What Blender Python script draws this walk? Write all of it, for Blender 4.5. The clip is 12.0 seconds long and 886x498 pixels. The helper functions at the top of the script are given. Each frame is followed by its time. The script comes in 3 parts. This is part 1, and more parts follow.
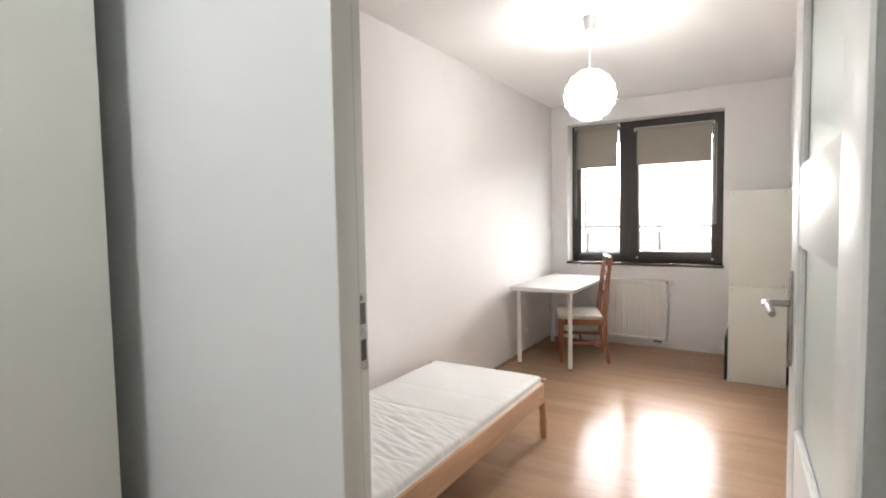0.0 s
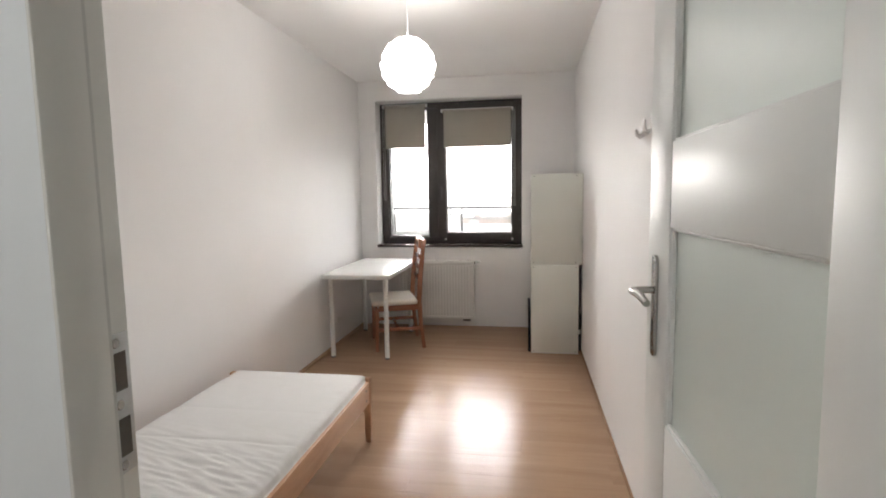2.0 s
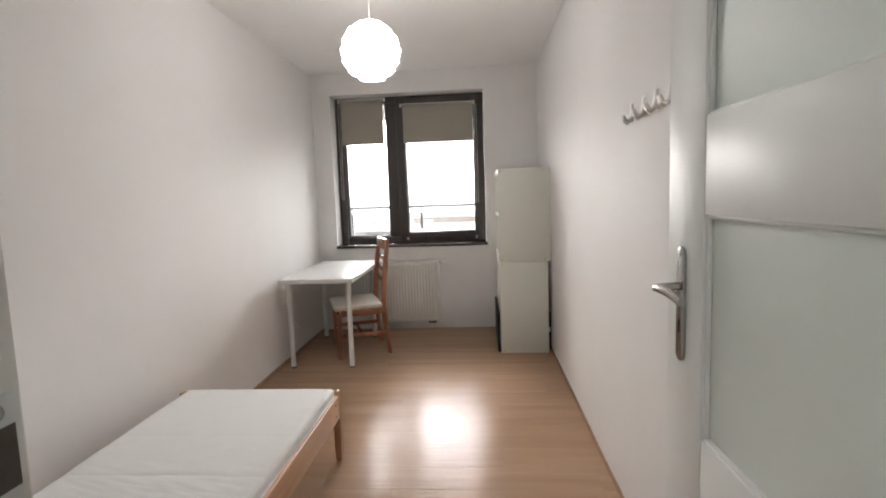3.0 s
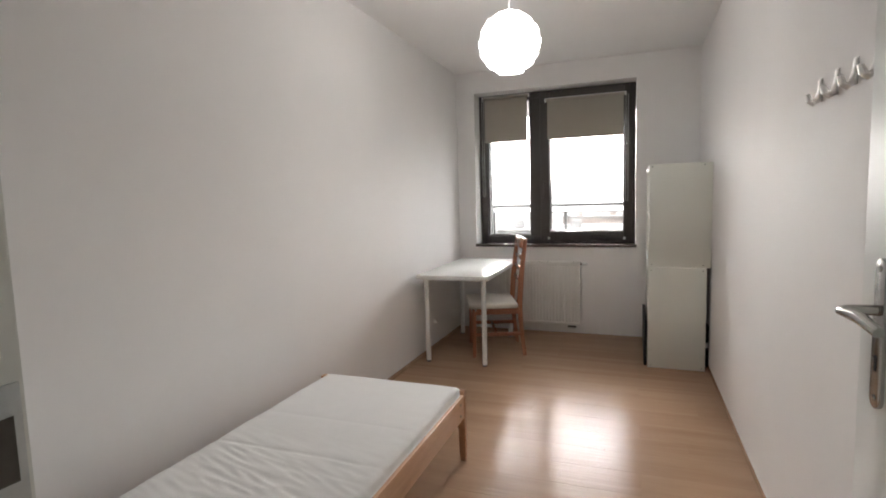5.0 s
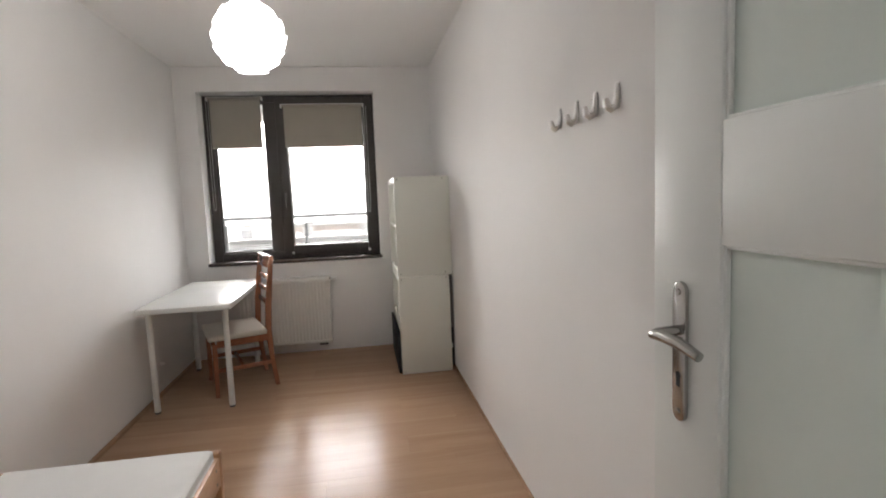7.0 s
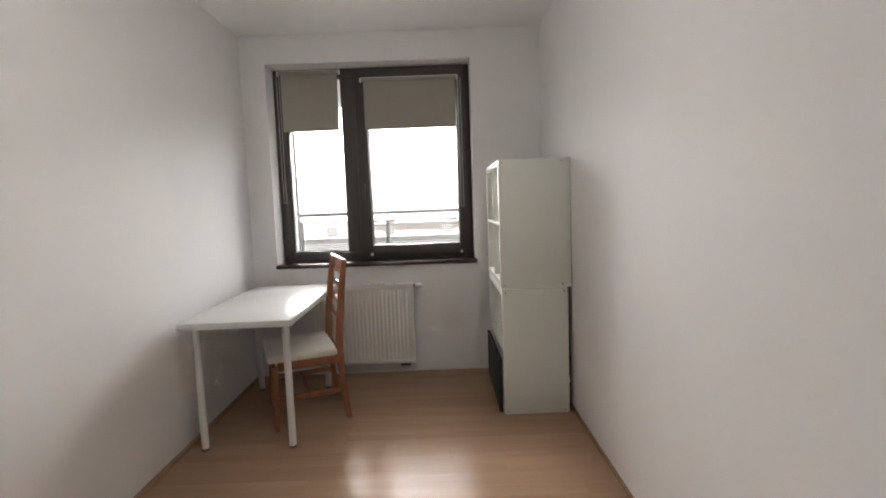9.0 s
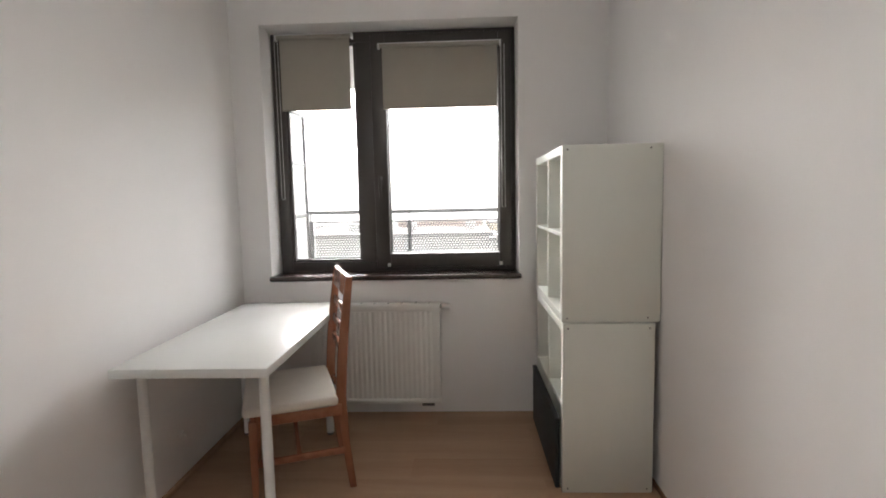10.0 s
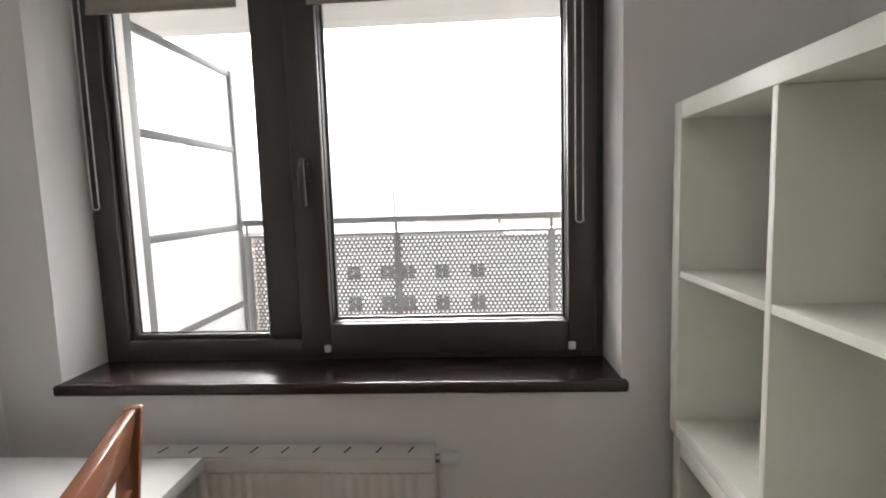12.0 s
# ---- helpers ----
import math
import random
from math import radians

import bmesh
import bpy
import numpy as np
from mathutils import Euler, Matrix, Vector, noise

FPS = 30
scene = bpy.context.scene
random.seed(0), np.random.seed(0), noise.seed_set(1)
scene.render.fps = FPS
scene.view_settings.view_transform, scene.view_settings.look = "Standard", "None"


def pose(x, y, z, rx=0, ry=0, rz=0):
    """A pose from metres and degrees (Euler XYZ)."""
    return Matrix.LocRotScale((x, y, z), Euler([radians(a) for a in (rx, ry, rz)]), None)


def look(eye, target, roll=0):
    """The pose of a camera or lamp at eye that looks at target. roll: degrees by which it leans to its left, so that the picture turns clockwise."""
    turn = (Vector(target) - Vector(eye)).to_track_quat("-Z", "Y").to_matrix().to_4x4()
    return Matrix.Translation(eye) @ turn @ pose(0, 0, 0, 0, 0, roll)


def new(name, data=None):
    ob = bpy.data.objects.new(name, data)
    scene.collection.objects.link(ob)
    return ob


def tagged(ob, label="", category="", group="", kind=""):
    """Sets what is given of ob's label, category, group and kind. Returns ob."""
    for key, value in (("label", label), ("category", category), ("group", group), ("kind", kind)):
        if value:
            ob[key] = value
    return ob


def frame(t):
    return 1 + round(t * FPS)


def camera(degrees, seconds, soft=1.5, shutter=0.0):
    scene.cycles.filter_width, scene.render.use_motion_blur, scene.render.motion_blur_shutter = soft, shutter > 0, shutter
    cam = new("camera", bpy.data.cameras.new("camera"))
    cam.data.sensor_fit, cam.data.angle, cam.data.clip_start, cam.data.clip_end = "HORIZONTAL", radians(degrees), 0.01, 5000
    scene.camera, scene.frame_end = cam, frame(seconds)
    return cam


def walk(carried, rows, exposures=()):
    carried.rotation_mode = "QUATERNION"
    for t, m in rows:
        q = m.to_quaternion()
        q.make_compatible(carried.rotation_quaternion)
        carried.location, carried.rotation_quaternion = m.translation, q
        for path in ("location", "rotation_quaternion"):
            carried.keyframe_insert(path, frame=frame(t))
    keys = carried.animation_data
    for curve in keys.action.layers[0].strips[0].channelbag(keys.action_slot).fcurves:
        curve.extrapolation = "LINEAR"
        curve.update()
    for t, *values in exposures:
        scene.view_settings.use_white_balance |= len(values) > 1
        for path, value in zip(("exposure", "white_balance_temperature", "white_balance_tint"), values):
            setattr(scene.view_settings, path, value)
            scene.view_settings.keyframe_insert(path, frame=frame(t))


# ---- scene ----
cam = camera(81.9, 12.0, soft=1.9)
PATH = [
    (0, (2.265, -1.525, 1.356), (1.218, 0.175, 1.238), -1.0),
    (0.5, (2.258, -1.503, 1.358), (1.346, 0.273, 1.232), -1.0),
    (1, (2.225, -1.459, 1.367), (1.564, 0.42, 1.192), -0.7),
    (1.5, (2.133, -1.355, 1.357), (1.65, 0.577, 1.165), -0.4),
    (2, (2.04, -1.235, 1.352), (1.716, 0.728, 1.152), -0.9),
    (2.5, (1.936, -1.149, 1.358), (1.747, 0.832, 1.15), -1.0),
    (3, (1.92, -1.063, 1.331), (1.775, 0.921, 1.126), -2.0),
    (3.5, (1.988, -0.915, 1.315), (1.334, 0.965, 1.123), -1.7),
    (3.7, (1.966, -0.871, 1.31), (1.144, 0.942, 1.117), -1.4),
    (5.3, (1.972, -1.023, 1.321), (1.382, 0.878, 1.13), -1.8),
    (5.5, (1.937, -1.06, 1.317), (1.561, 0.895, 1.128), -2.1),
    (6, (1.867, -1.046, 1.324), (1.859, 0.944, 1.133), -2.5),
    (6.5, (1.834, -0.923, 1.346), (2.05, 1.055, 1.14), -3.3),
    (7, (1.811, -0.747, 1.366), (2.125, 1.218, 1.167), -2.3),
    (7.5, (1.837, -0.625, 1.372), (1.968, 1.362, 1.19), -2.6),
    (7.7, (1.847, -0.572, 1.373), (1.934, 1.418, 1.192), -2.3),
    (9.3, (1.712, 0.381, 1.298), (1.672, 2.372, 1.11), -2.3),
    (9.5, (1.709, 0.545, 1.321), (1.632, 2.533, 1.113), -2.2),
    (10, (1.65, 0.961, 1.323), (1.572, 2.95, 1.126), -1.2),
    (10.5, (1.634, 1.365, 1.298), (1.562, 3.354, 1.106), -2.2),
    (11, (1.631, 1.803, 1.323), (1.524, 3.788, 1.111), -2.0),
    (11.5, (1.589, 2.279, 1.347), (1.477, 4.265, 1.137), -1.0),
    (12, (1.615, 2.73, 1.349), (1.496, 4.715, 1.138), -1.8),
]
walk(cam, [(t, look(eye, target, roll)) for t, eye, target, roll in PATH], [(0, 4.88), (0.5, 4.74), (1, 4.62), (1.5, 4.46), (2.5, 4.30), (3.5, 4.15), (5.5, 4.03), (6.5, 4.03), (9.5, 3.93), (10.5, 3.99), (11, 3.90), (12, 3.52)])

# ---- world, sun and lamps ----
world = bpy.data.worlds.new("overcast_sky")
scene.world = world
world.use_nodes = True
wn, wl = world.node_tree.nodes, world.node_tree.links
wn.clear()
sky = wn.new("ShaderNodeTexSky")
sky.sky_type, sky.sun_disc = "NISHITA", False
sky.sun_elevation, sky.sun_rotation = radians(42), radians(-12)
sky.air_density, sky.dust_density, sky.ozone_density = 1.0, 6.0, 1.0
pale = wn.new("ShaderNodeHueSaturation")
pale.inputs["Saturation"].default_value = 0.18
back = wn.new("ShaderNodeBackground")
back.inputs["Strength"].default_value = 0.090
wout = wn.new("ShaderNodeOutputWorld")
wl.new(sky.outputs[0], pale.inputs["Color"])
wl.new(pale.outputs[0], back.inputs["Color"])
wl.new(back.outputs[0], wout.inputs["Surface"])

sun_data = bpy.data.lights.new("sun", "SUN")
sun_data.energy, sun_data.angle, sun_data.color = 0.25, radians(115), (1.0, 0.97, 0.93)
sun = new("sun", sun_data)
sun.matrix_basis = look((-5.5, 25, 23), (0, 0, 0))

window_light = bpy.data.lights.new("window_light", "AREA")
window_light.shape, window_light.size, window_light.size_y = "RECTANGLE", 1.5, 1.5
window_light.cycles.is_portal = True
new("window_light", window_light).matrix_basis = look((1.23, 4.40, 1.61), (1.23, 0.0, 1.61))
LAMP_GLOW = 0.51
# strength of the unseen light added to brighten the hall
HALL_FILL = 2.3

# ---- materials ----
def nodes_of(name):
    m = bpy.data.materials.new(name)
    m.use_nodes = True
    n, l = m.node_tree.nodes, m.node_tree.links
    return m, n, l, n["Principled BSDF"]


def surface(name, colour, rough=0.5, metal=0.0, vary=0.06, scale=6.0, fine=120.0, bump=0.05, depth=0.002,
            spec=0.5, coat=0.0, transmission=0.0, sheen=0.0, rough_vary=0.08, stretch=(1, 1, 1)):
    """A painted, moulded or woven surface: one colour with blotches and grain, and fine relief."""
    m, n, l, b = nodes_of(name)
    co = n.new("ShaderNodeTexCoord")
    mp = n.new("ShaderNodeMapping")
    mp.inputs["Scale"].default_value = stretch
    l.new(co.outputs["Object"], mp.inputs["Vector"])
    big, small = n.new("ShaderNodeTexNoise"), n.new("ShaderNodeTexNoise")
    big.inputs["Scale"].default_value, big.inputs["Detail"].default_value = scale, 5
    small.inputs["Scale"].default_value, small.inputs["Detail"].default_value = fine, 3
    l.new(mp.outputs[0], big.inputs["Vector"])
    l.new(mp.outputs[0], small.inputs["Vector"])
    mixn = n.new("ShaderNodeMath")
    mixn.operation = "MULTIPLY_ADD"
    mixn.inputs[1].default_value = 0.35
    l.new(small.outputs["Fac"], mixn.inputs[0])
    l.new(big.outputs["Fac"], mixn.inputs[2])
    ramp = n.new("ShaderNodeMapRange")
    ramp.inputs["From Min"].default_value, ramp.inputs["From Max"].default_value = 0.35, 1.0
    ramp.inputs["To Min"].default_value, ramp.inputs["To Max"].default_value = 1 - vary, 1 + vary * 0.6
    l.new(mixn.outputs[0], ramp.inputs["Value"])
    tint = n.new("ShaderNodeVectorMath")
    tint.operation = "SCALE"
    tint.inputs[0].default_value = colour
    l.new(ramp.outputs[0], tint.inputs["Scale"])
    l.new(tint.outputs[0], b.inputs["Base Color"])
    rr = n.new("ShaderNodeMapRange")
    rr.inputs["To Min"].default_value, rr.inputs["To Max"].default_value = max(0.0, rough - rough_vary), min(1.0, rough + rough_vary)
    l.new(big.outputs["Fac"], rr.inputs["Value"])
    l.new(rr.outputs[0], b.inputs["Roughness"])
    b.inputs["Metallic"].default_value = metal
    b.inputs["Specular IOR Level"].default_value = spec
    b.inputs["Coat Weight"].default_value = coat
    b.inputs["Transmission Weight"].default_value = transmission
    b.inputs["Sheen Weight"].default_value = sheen
    if bump:
        bp = n.new("ShaderNodeBump")
        bp.inputs["Strength"].default_value, bp.inputs["Distance"].default_value = bump, depth
        l.new(mixn.outputs[0], bp.inputs["Height"])
        l.new(bp.outputs[0], b.inputs["Normal"])
    return m


def wood(name, dark, light, rough=0.35, along="X", scale=1.0, spec=0.5, coat=0.0, per_piece=0.25, bump=0.08, knots=True, fibres=0.35, wave=0.0):
    """Wood with long grain along one axis of the object."""
    m, n, l, b = nodes_of(name)
    co, info = n.new("ShaderNodeTexCoord"), n.new("ShaderNodeObjectInfo")
    shift = n.new("ShaderNodeVectorMath")
    shift.operation = "MULTIPLY_ADD"
    shift.inputs[1].default_value = (37.0, 53.0, 19.0)
    l.new(info.outputs["Random"], shift.inputs[0])
    l.new(co.outputs["Object"], shift.inputs[2])
    mp = n.new("ShaderNodeMapping")
    st = {"X": (0.9, 9, 9), "Y": (9, 0.9, 9), "Z": (9, 9, 0.9)}[along]
    mp.inputs["Scale"].default_value = [v * scale for v in st]
    l.new(shift.outputs[0], mp.inputs["Vector"])
    flame, fibre = n.new("ShaderNodeTexNoise"), n.new("ShaderNodeTexNoise")
    flame.inputs["Scale"].default_value, flame.inputs["Detail"].default_value, flame.inputs["Distortion"].default_value = 1.1, 6, 0.8
    fibre.inputs["Scale"].default_value, fibre.inputs["Detail"].default_value = 14.0, 4
    l.new(mp.outputs[0], flame.inputs["Vector"])
    l.new(mp.outputs[0], fibre.inputs["Vector"])
    add = n.new("ShaderNodeMath")
    add.operation = "MULTIPLY_ADD"
    add.inputs[1].default_value = fibres
    l.new(fibre.outputs["Fac"], add.inputs[0])
    l.new(flame.outputs["Fac"], add.inputs[2])
    last = add
    if knots:
        vor = n.new("ShaderNodeTexVoronoi")
        vor.inputs["Scale"].default_value = 0.55
        l.new(mp.outputs[0], vor.inputs["Vector"])
        kn = n.new("ShaderNodeMapRange")
        kn.inputs["From Min"].default_value, kn.inputs["From Max"].default_value = 0.0, 0.16
        kn.inputs["To Min"].default_value, kn.inputs["To Max"].default_value = -0.28, 0.0
        l.new(vor.outputs["Distance"], kn.inputs["Value"])
        last = n.new("ShaderNodeMath")
        l.new(add.outputs[0], last.inputs[0])
        l.new(kn.outputs[0], last.inputs[1])
    each = n.new("ShaderNodeMath")
    each.operation = "MULTIPLY_ADD"
    each.inputs[1].default_value = per_piece
    l.new(info.outputs["Random"], each.inputs[0])
    l.new(last.outputs[0], each.inputs[2])
    ramp = n.new("ShaderNodeMapRange")
    ramp.inputs["From Min"].default_value, ramp.inputs["From Max"].default_value = 0.42, 1.05
    l.new(each.outputs[0], ramp.inputs["Value"])
    mix = n.new("ShaderNodeMix")
    mix.data_type = "RGBA"
    mix.inputs["A"].default_value, mix.inputs["B"].default_value = (*dark, 1), (*light, 1)
    l.new(ramp.outputs[0], mix.inputs["Factor"])
    l.new(mix.outputs["Result"], b.inputs["Base Color"])
    rr = n.new("ShaderNodeMapRange")
    rr.inputs["To Min"].default_value, rr.inputs["To Max"].default_value = rough + 0.05, rough - 0.05
    l.new(last.outputs[0], rr.inputs["Value"])
    l.new(rr.outputs[0], b.inputs["Roughness"])
    b.inputs["Specular IOR Level"].default_value = spec
    b.inputs["Coat Weight"].default_value, b.inputs["Coat Roughness"].default_value = coat, rough * 0.8
    bp = n.new("ShaderNodeBump")
    bp.inputs["Strength"].default_value, bp.inputs["Distance"].default_value = bump, 0.0008
    l.new(add.outputs[0], bp.inputs["Height"])
    l.new(bp.outputs[0], b.inputs["Normal"])
    if wave:
        # embossed grain: shallow ridges along the board, a broad swell and finer lines
        last_low = None
        for stretch_xyz, deep in (((2.2, 15.0, 1.0), 0.0009), ((5.0, 52.0, 1.0), 0.0010)):
            lie, swell, low = n.new("ShaderNodeMapping"), n.new("ShaderNodeTexNoise"), n.new("ShaderNodeBump")
            lie.inputs["Scale"].default_value = stretch_xyz
            swell.inputs["Scale"].default_value, swell.inputs["Detail"].default_value = 1.0, 2
            l.new(shift.outputs[0], lie.inputs["Vector"])
            l.new(lie.outputs[0], swell.inputs["Vector"])
            low.inputs["Strength"].default_value, low.inputs["Distance"].default_value = wave, deep
            l.new(swell.outputs["Fac"], low.inputs["Height"])
            if last_low:
                l.new(last_low.outputs[0], low.inputs["Normal"])
            last_low = low
        l.new(last_low.outputs[0], bp.inputs["Normal"])
    return m


def clear_glass(name, tint=(1, 1, 1)):
    m, n, l, b = nodes_of(name)
    b.inputs["Base Color"].default_value = (*tint, 1)
    b.inputs["Transmission Weight"].default_value, b.inputs["Roughness"].default_value, b.inputs["IOR"].default_value = 1.0, 0.0, 1.45
    return m


def glow(name, colour, strength):
    m, n, l, b = nodes_of(name)
    b.inputs["Base Color"].default_value = (0.85, 0.85, 0.85, 1)
    b.inputs["Emission Color"].default_value, b.inputs["Emission Strength"].default_value = (*colour, 1), strength
    return m


WALL = surface("wall_paint", (0.868, 0.848, 0.838), 0.6, vary=0.035, scale=1.6, fine=260, bump=0.12, depth=0.001, spec=0.3)
CEIL = surface("ceiling_paint", (0.900, 0.882, 0.870), 0.75, vary=0.03, scale=1.2, fine=200, bump=0.1, depth=0.001, spec=0.2)
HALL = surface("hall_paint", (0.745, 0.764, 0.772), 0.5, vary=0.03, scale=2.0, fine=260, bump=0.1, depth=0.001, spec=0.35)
OAK = wood("oak_laminate", (0.355, 0.222, 0.141), (0.470, 0.314, 0.206), rough=0.23, along="X", scale=0.8, spec=0.08, per_piece=0.13, bump=0.03, fibres=0.2, knots=False, wave=1.5)
DARK = surface("dark_brown_foil", (0.064, 0.056, 0.052), 0.38, vary=0.10, scale=12, fine=180, bump=0.08, depth=0.0006, stretch=(6, 6, 0.6))
SILLM = surface("dark_sill_board", (0.045, 0.030, 0.027), 0.25, vary=0.15, rough_vary=0.04, scale=9, fine=140, bump=0.06, depth=0.0006, stretch=(0.6, 6, 6))
LACQ = surface("white_door_lacquer", (0.77, 0.775, 0.755), 0.39, vary=0.02, scale=3, fine=90, bump=0.0, spec=0.5, rough_vary=0.03)
FRAMEW = surface("white_frame_enamel", (0.75, 0.745, 0.705), 0.22, vary=0.03, scale=5, fine=150, bump=0.04, depth=0.0005)
SEAL = surface("grey_rubber_seal", (0.55, 0.55, 0.52), 0.6, vary=0.1, scale=30)
STRIPD = surface("dark_grey_strip", (0.34, 0.34, 0.33), 0.7, vary=0.1, scale=30)
FROST = surface("frosted_green_glass", (0.80, 0.86, 0.815), 0.36, vary=0.02, scale=4, fine=60, bump=0.02, depth=0.0005, transmission=0.15, spec=0.5)
CHROME = surface("satin_chrome", (0.44, 0.43, 0.415), 0.24, metal=1.0, vary=0.08, scale=30, fine=300, bump=0.02, depth=0.0003)
STEELPL = surface("steel_strike_plate", (0.55, 0.56, 0.56), 0.38, metal=0.9, vary=0.1, scale=40, fine=300, bump=0.03, depth=0.0003)
BLACKH = surface("keyhole_shade", (0.02, 0.02, 0.02), 0.8, vary=0.2, scale=30)
LOCKD = surface("lock_slot_shadowed_steel", (0.10, 0.085, 0.07), 0.5, vary=0.2, scale=60)
DESKW = surface("white_desk_laminate", (0.76, 0.765, 0.75), 0.25, spec=0.22, vary=0.02, scale=4, fine=150, bump=0.01, depth=0.0002, rough_vary=0.012)
LEGW = surface("white_powder_coat", (0.80, 0.80, 0.78), 0.35, vary=0.03, scale=10, fine=300, bump=0.04, depth=0.0003)
FOOT = surface("grey_plastic_foot", (0.10, 0.10, 0.10), 0.5, vary=0.1, scale=30)
SHELFW = surface("white_melamine", (0.775, 0.778, 0.715), 0.38, vary=0.025, scale=3, fine=180, bump=0.03, depth=0.0004)
SCREW = surface("grey_screw_cap", (0.25, 0.24, 0.22), 0.4, metal=0.6, vary=0.1, scale=60)
RADW = surface("white_radiator_enamel", (0.80, 0.79, 0.76), 0.32, vary=0.02, scale=6, fine=200, bump=0.03, depth=0.0004)
SLIT = surface("vent_slot_shade", (0.05, 0.05, 0.05), 0.8, vary=0.1, scale=30)
CHERRY = wood("cherry_wood", (0.235, 0.088, 0.046), (0.39, 0.165, 0.092), rough=0.24, along="Z", scale=2.0, per_piece=0.1, knots=False)
CHERRYX = wood("cherry_wood_rail", (0.235, 0.088, 0.046), (0.39, 0.165, 0.092), rough=0.24, along="Y", scale=2.0, per_piece=0.1, knots=False)
PINE = wood("pine_wood", (0.46, 0.250, 0.138), (0.70, 0.445, 0.280), rough=0.42, along="Y", scale=1.3, per_piece=0.15)
PINEX = wood("pine_wood_cross", (0.46, 0.250, 0.138), (0.70, 0.445, 0.280), rough=0.42, along="X", scale=1.3, per_piece=0.15)
PINEZ = wood("pine_wood_leg", (0.36, 0.175, 0.085), (0.58, 0.33, 0.185), rough=0.42, along="Z", scale=1.3, per_piece=0.15)
SEATF = surface("cream_seat_fabric", (0.72, 0.66, 0.59), 0.85, vary=0.06, scale=15, fine=500, bump=0.25, depth=0.001, sheen=0.3, spec=0.2)
QUILT = surface("white_quilted_ticking", (0.80, 0.785, 0.77), 0.85, vary=0.03, scale=14, fine=420, bump=0.35, depth=0.0015, sheen=0.3, spec=0.2)
BLIND = surface("beige_blind_fabric", (0.43, 0.40, 0.35), 0.85, vary=0.04, scale=8, fine=700, bump=0.15, depth=0.0005, spec=0.2, stretch=(1, 1, 1))
PLASTW = surface("white_plastic", (0.80, 0.80, 0.79), 0.35, vary=0.02, scale=20)
CUP = surface("greyish_plastic_cup", (0.52, 0.51, 0.50), 0.4, vary=0.03, scale=20)
CHAINM = surface("grey_bead_chain", (0.62, 0.62, 0.60), 0.4, vary=0.05, scale=60)
BLACKP = surface("black_fabric_panel", (0.028, 0.029, 0.031), 0.7, vary=0.3, scale=15, fine=300, bump=0.2, depth=0.001, spec=0.3)
HOOKM = surface("brushed_hook_steel", (0.88, 0.87, 0.855), 0.30, metal=0.85, vary=0.05, scale=60)
GALV = surface("galvanised_steel", (0.092, 0.094, 0.094), 0.55, metal=0.0, vary=0.15, scale=14, fine=120, bump=0.05, depth=0.0005)
CONC = surface("raw_concrete", (0.50, 0.49, 0.47), 0.85, vary=0.18, scale=3, fine=60, bump=0.3, depth=0.004, spec=0.2)
# concrete darkened in its colour so the underside doesn't wash out white
SLAB = surface("darkened_slab_concrete", (0.32, 0.308, 0.30), 0.85, vary=0.12, scale=3, fine=60, bump=0.2, depth=0.003, spec=0.2)
OPAL = surface("opal_balcony_glass", (0.80, 0.82, 0.82), 0.25, vary=0.02, scale=3, transmission=0.75)
n_, l_ = BLIND.node_tree.nodes, BLIND.node_tree.links
through_cloth, blend = n_.new("ShaderNodeBsdfTranslucent"), n_.new("ShaderNodeMixShader")
through_cloth.inputs["Color"].default_value = (0.40, 0.36, 0.30, 1)
blend.inputs["Fac"].default_value = 0.22
l_.new(n_["Principled BSDF"].outputs[0], blend.inputs[1])
l_.new(through_cloth.outputs[0], blend.inputs[2])
l_.new(blend.outputs[0], n_["Material Output"].inputs["Surface"])
SHEET = surface("perforated_sheet_steel", (0.065, 0.065, 0.065), 0.5, vary=0.12, scale=14, fine=120, bump=0.05, depth=0.0005)
GLASS = clear_glass("window_glass")
SHADE = glow("lit_lamp_shade", (1.0, 0.98, 0.945), LAMP_GLOW)
BULB = glow("hall_fill_diffuser", (0.985, 0.985, 0.985), HALL_FILL)
RENDERW = surface("pale_facade_render", (0.78, 0.765, 0.745), 0.9, vary=0.12, scale=0.4, fine=8, bump=0.1, depth=0.01, spec=0.2)
RENDERB = surface("brick_red_facade", (0.55, 0.46, 0.42), 0.9, vary=0.2, scale=0.4, fine=8, bump=0.1, depth=0.01, spec=0.2)
RENDERO = surface("ochre_facade_render", (0.66, 0.58, 0.47), 0.9, vary=0.15, scale=0.4, fine=8, bump=0.1, depth=0.01, spec=0.2)
ROOFM = surface("dark_roof_felt", (0.38, 0.37, 0.36), 0.9, vary=0.2, scale=0.5, fine=10)
PANEDARK = surface("dark_far_pane", (0.10, 0.105, 0.11), 0.12, vary=0.2, scale=1)
GROUND = surface("town_ground", (0.30, 0.30, 0.28), 0.95, vary=0.3, scale=0.05, fine=1.5, bump=0.2, depth=0.02)


# ---- mesh helpers ----
def add_mesh(bm, other):
    me = bpy.data.meshes.new("tmp")
    other.to_mesh(me)
    other.free()
    bm.from_mesh(me)
    bpy.data.meshes.remove(me)


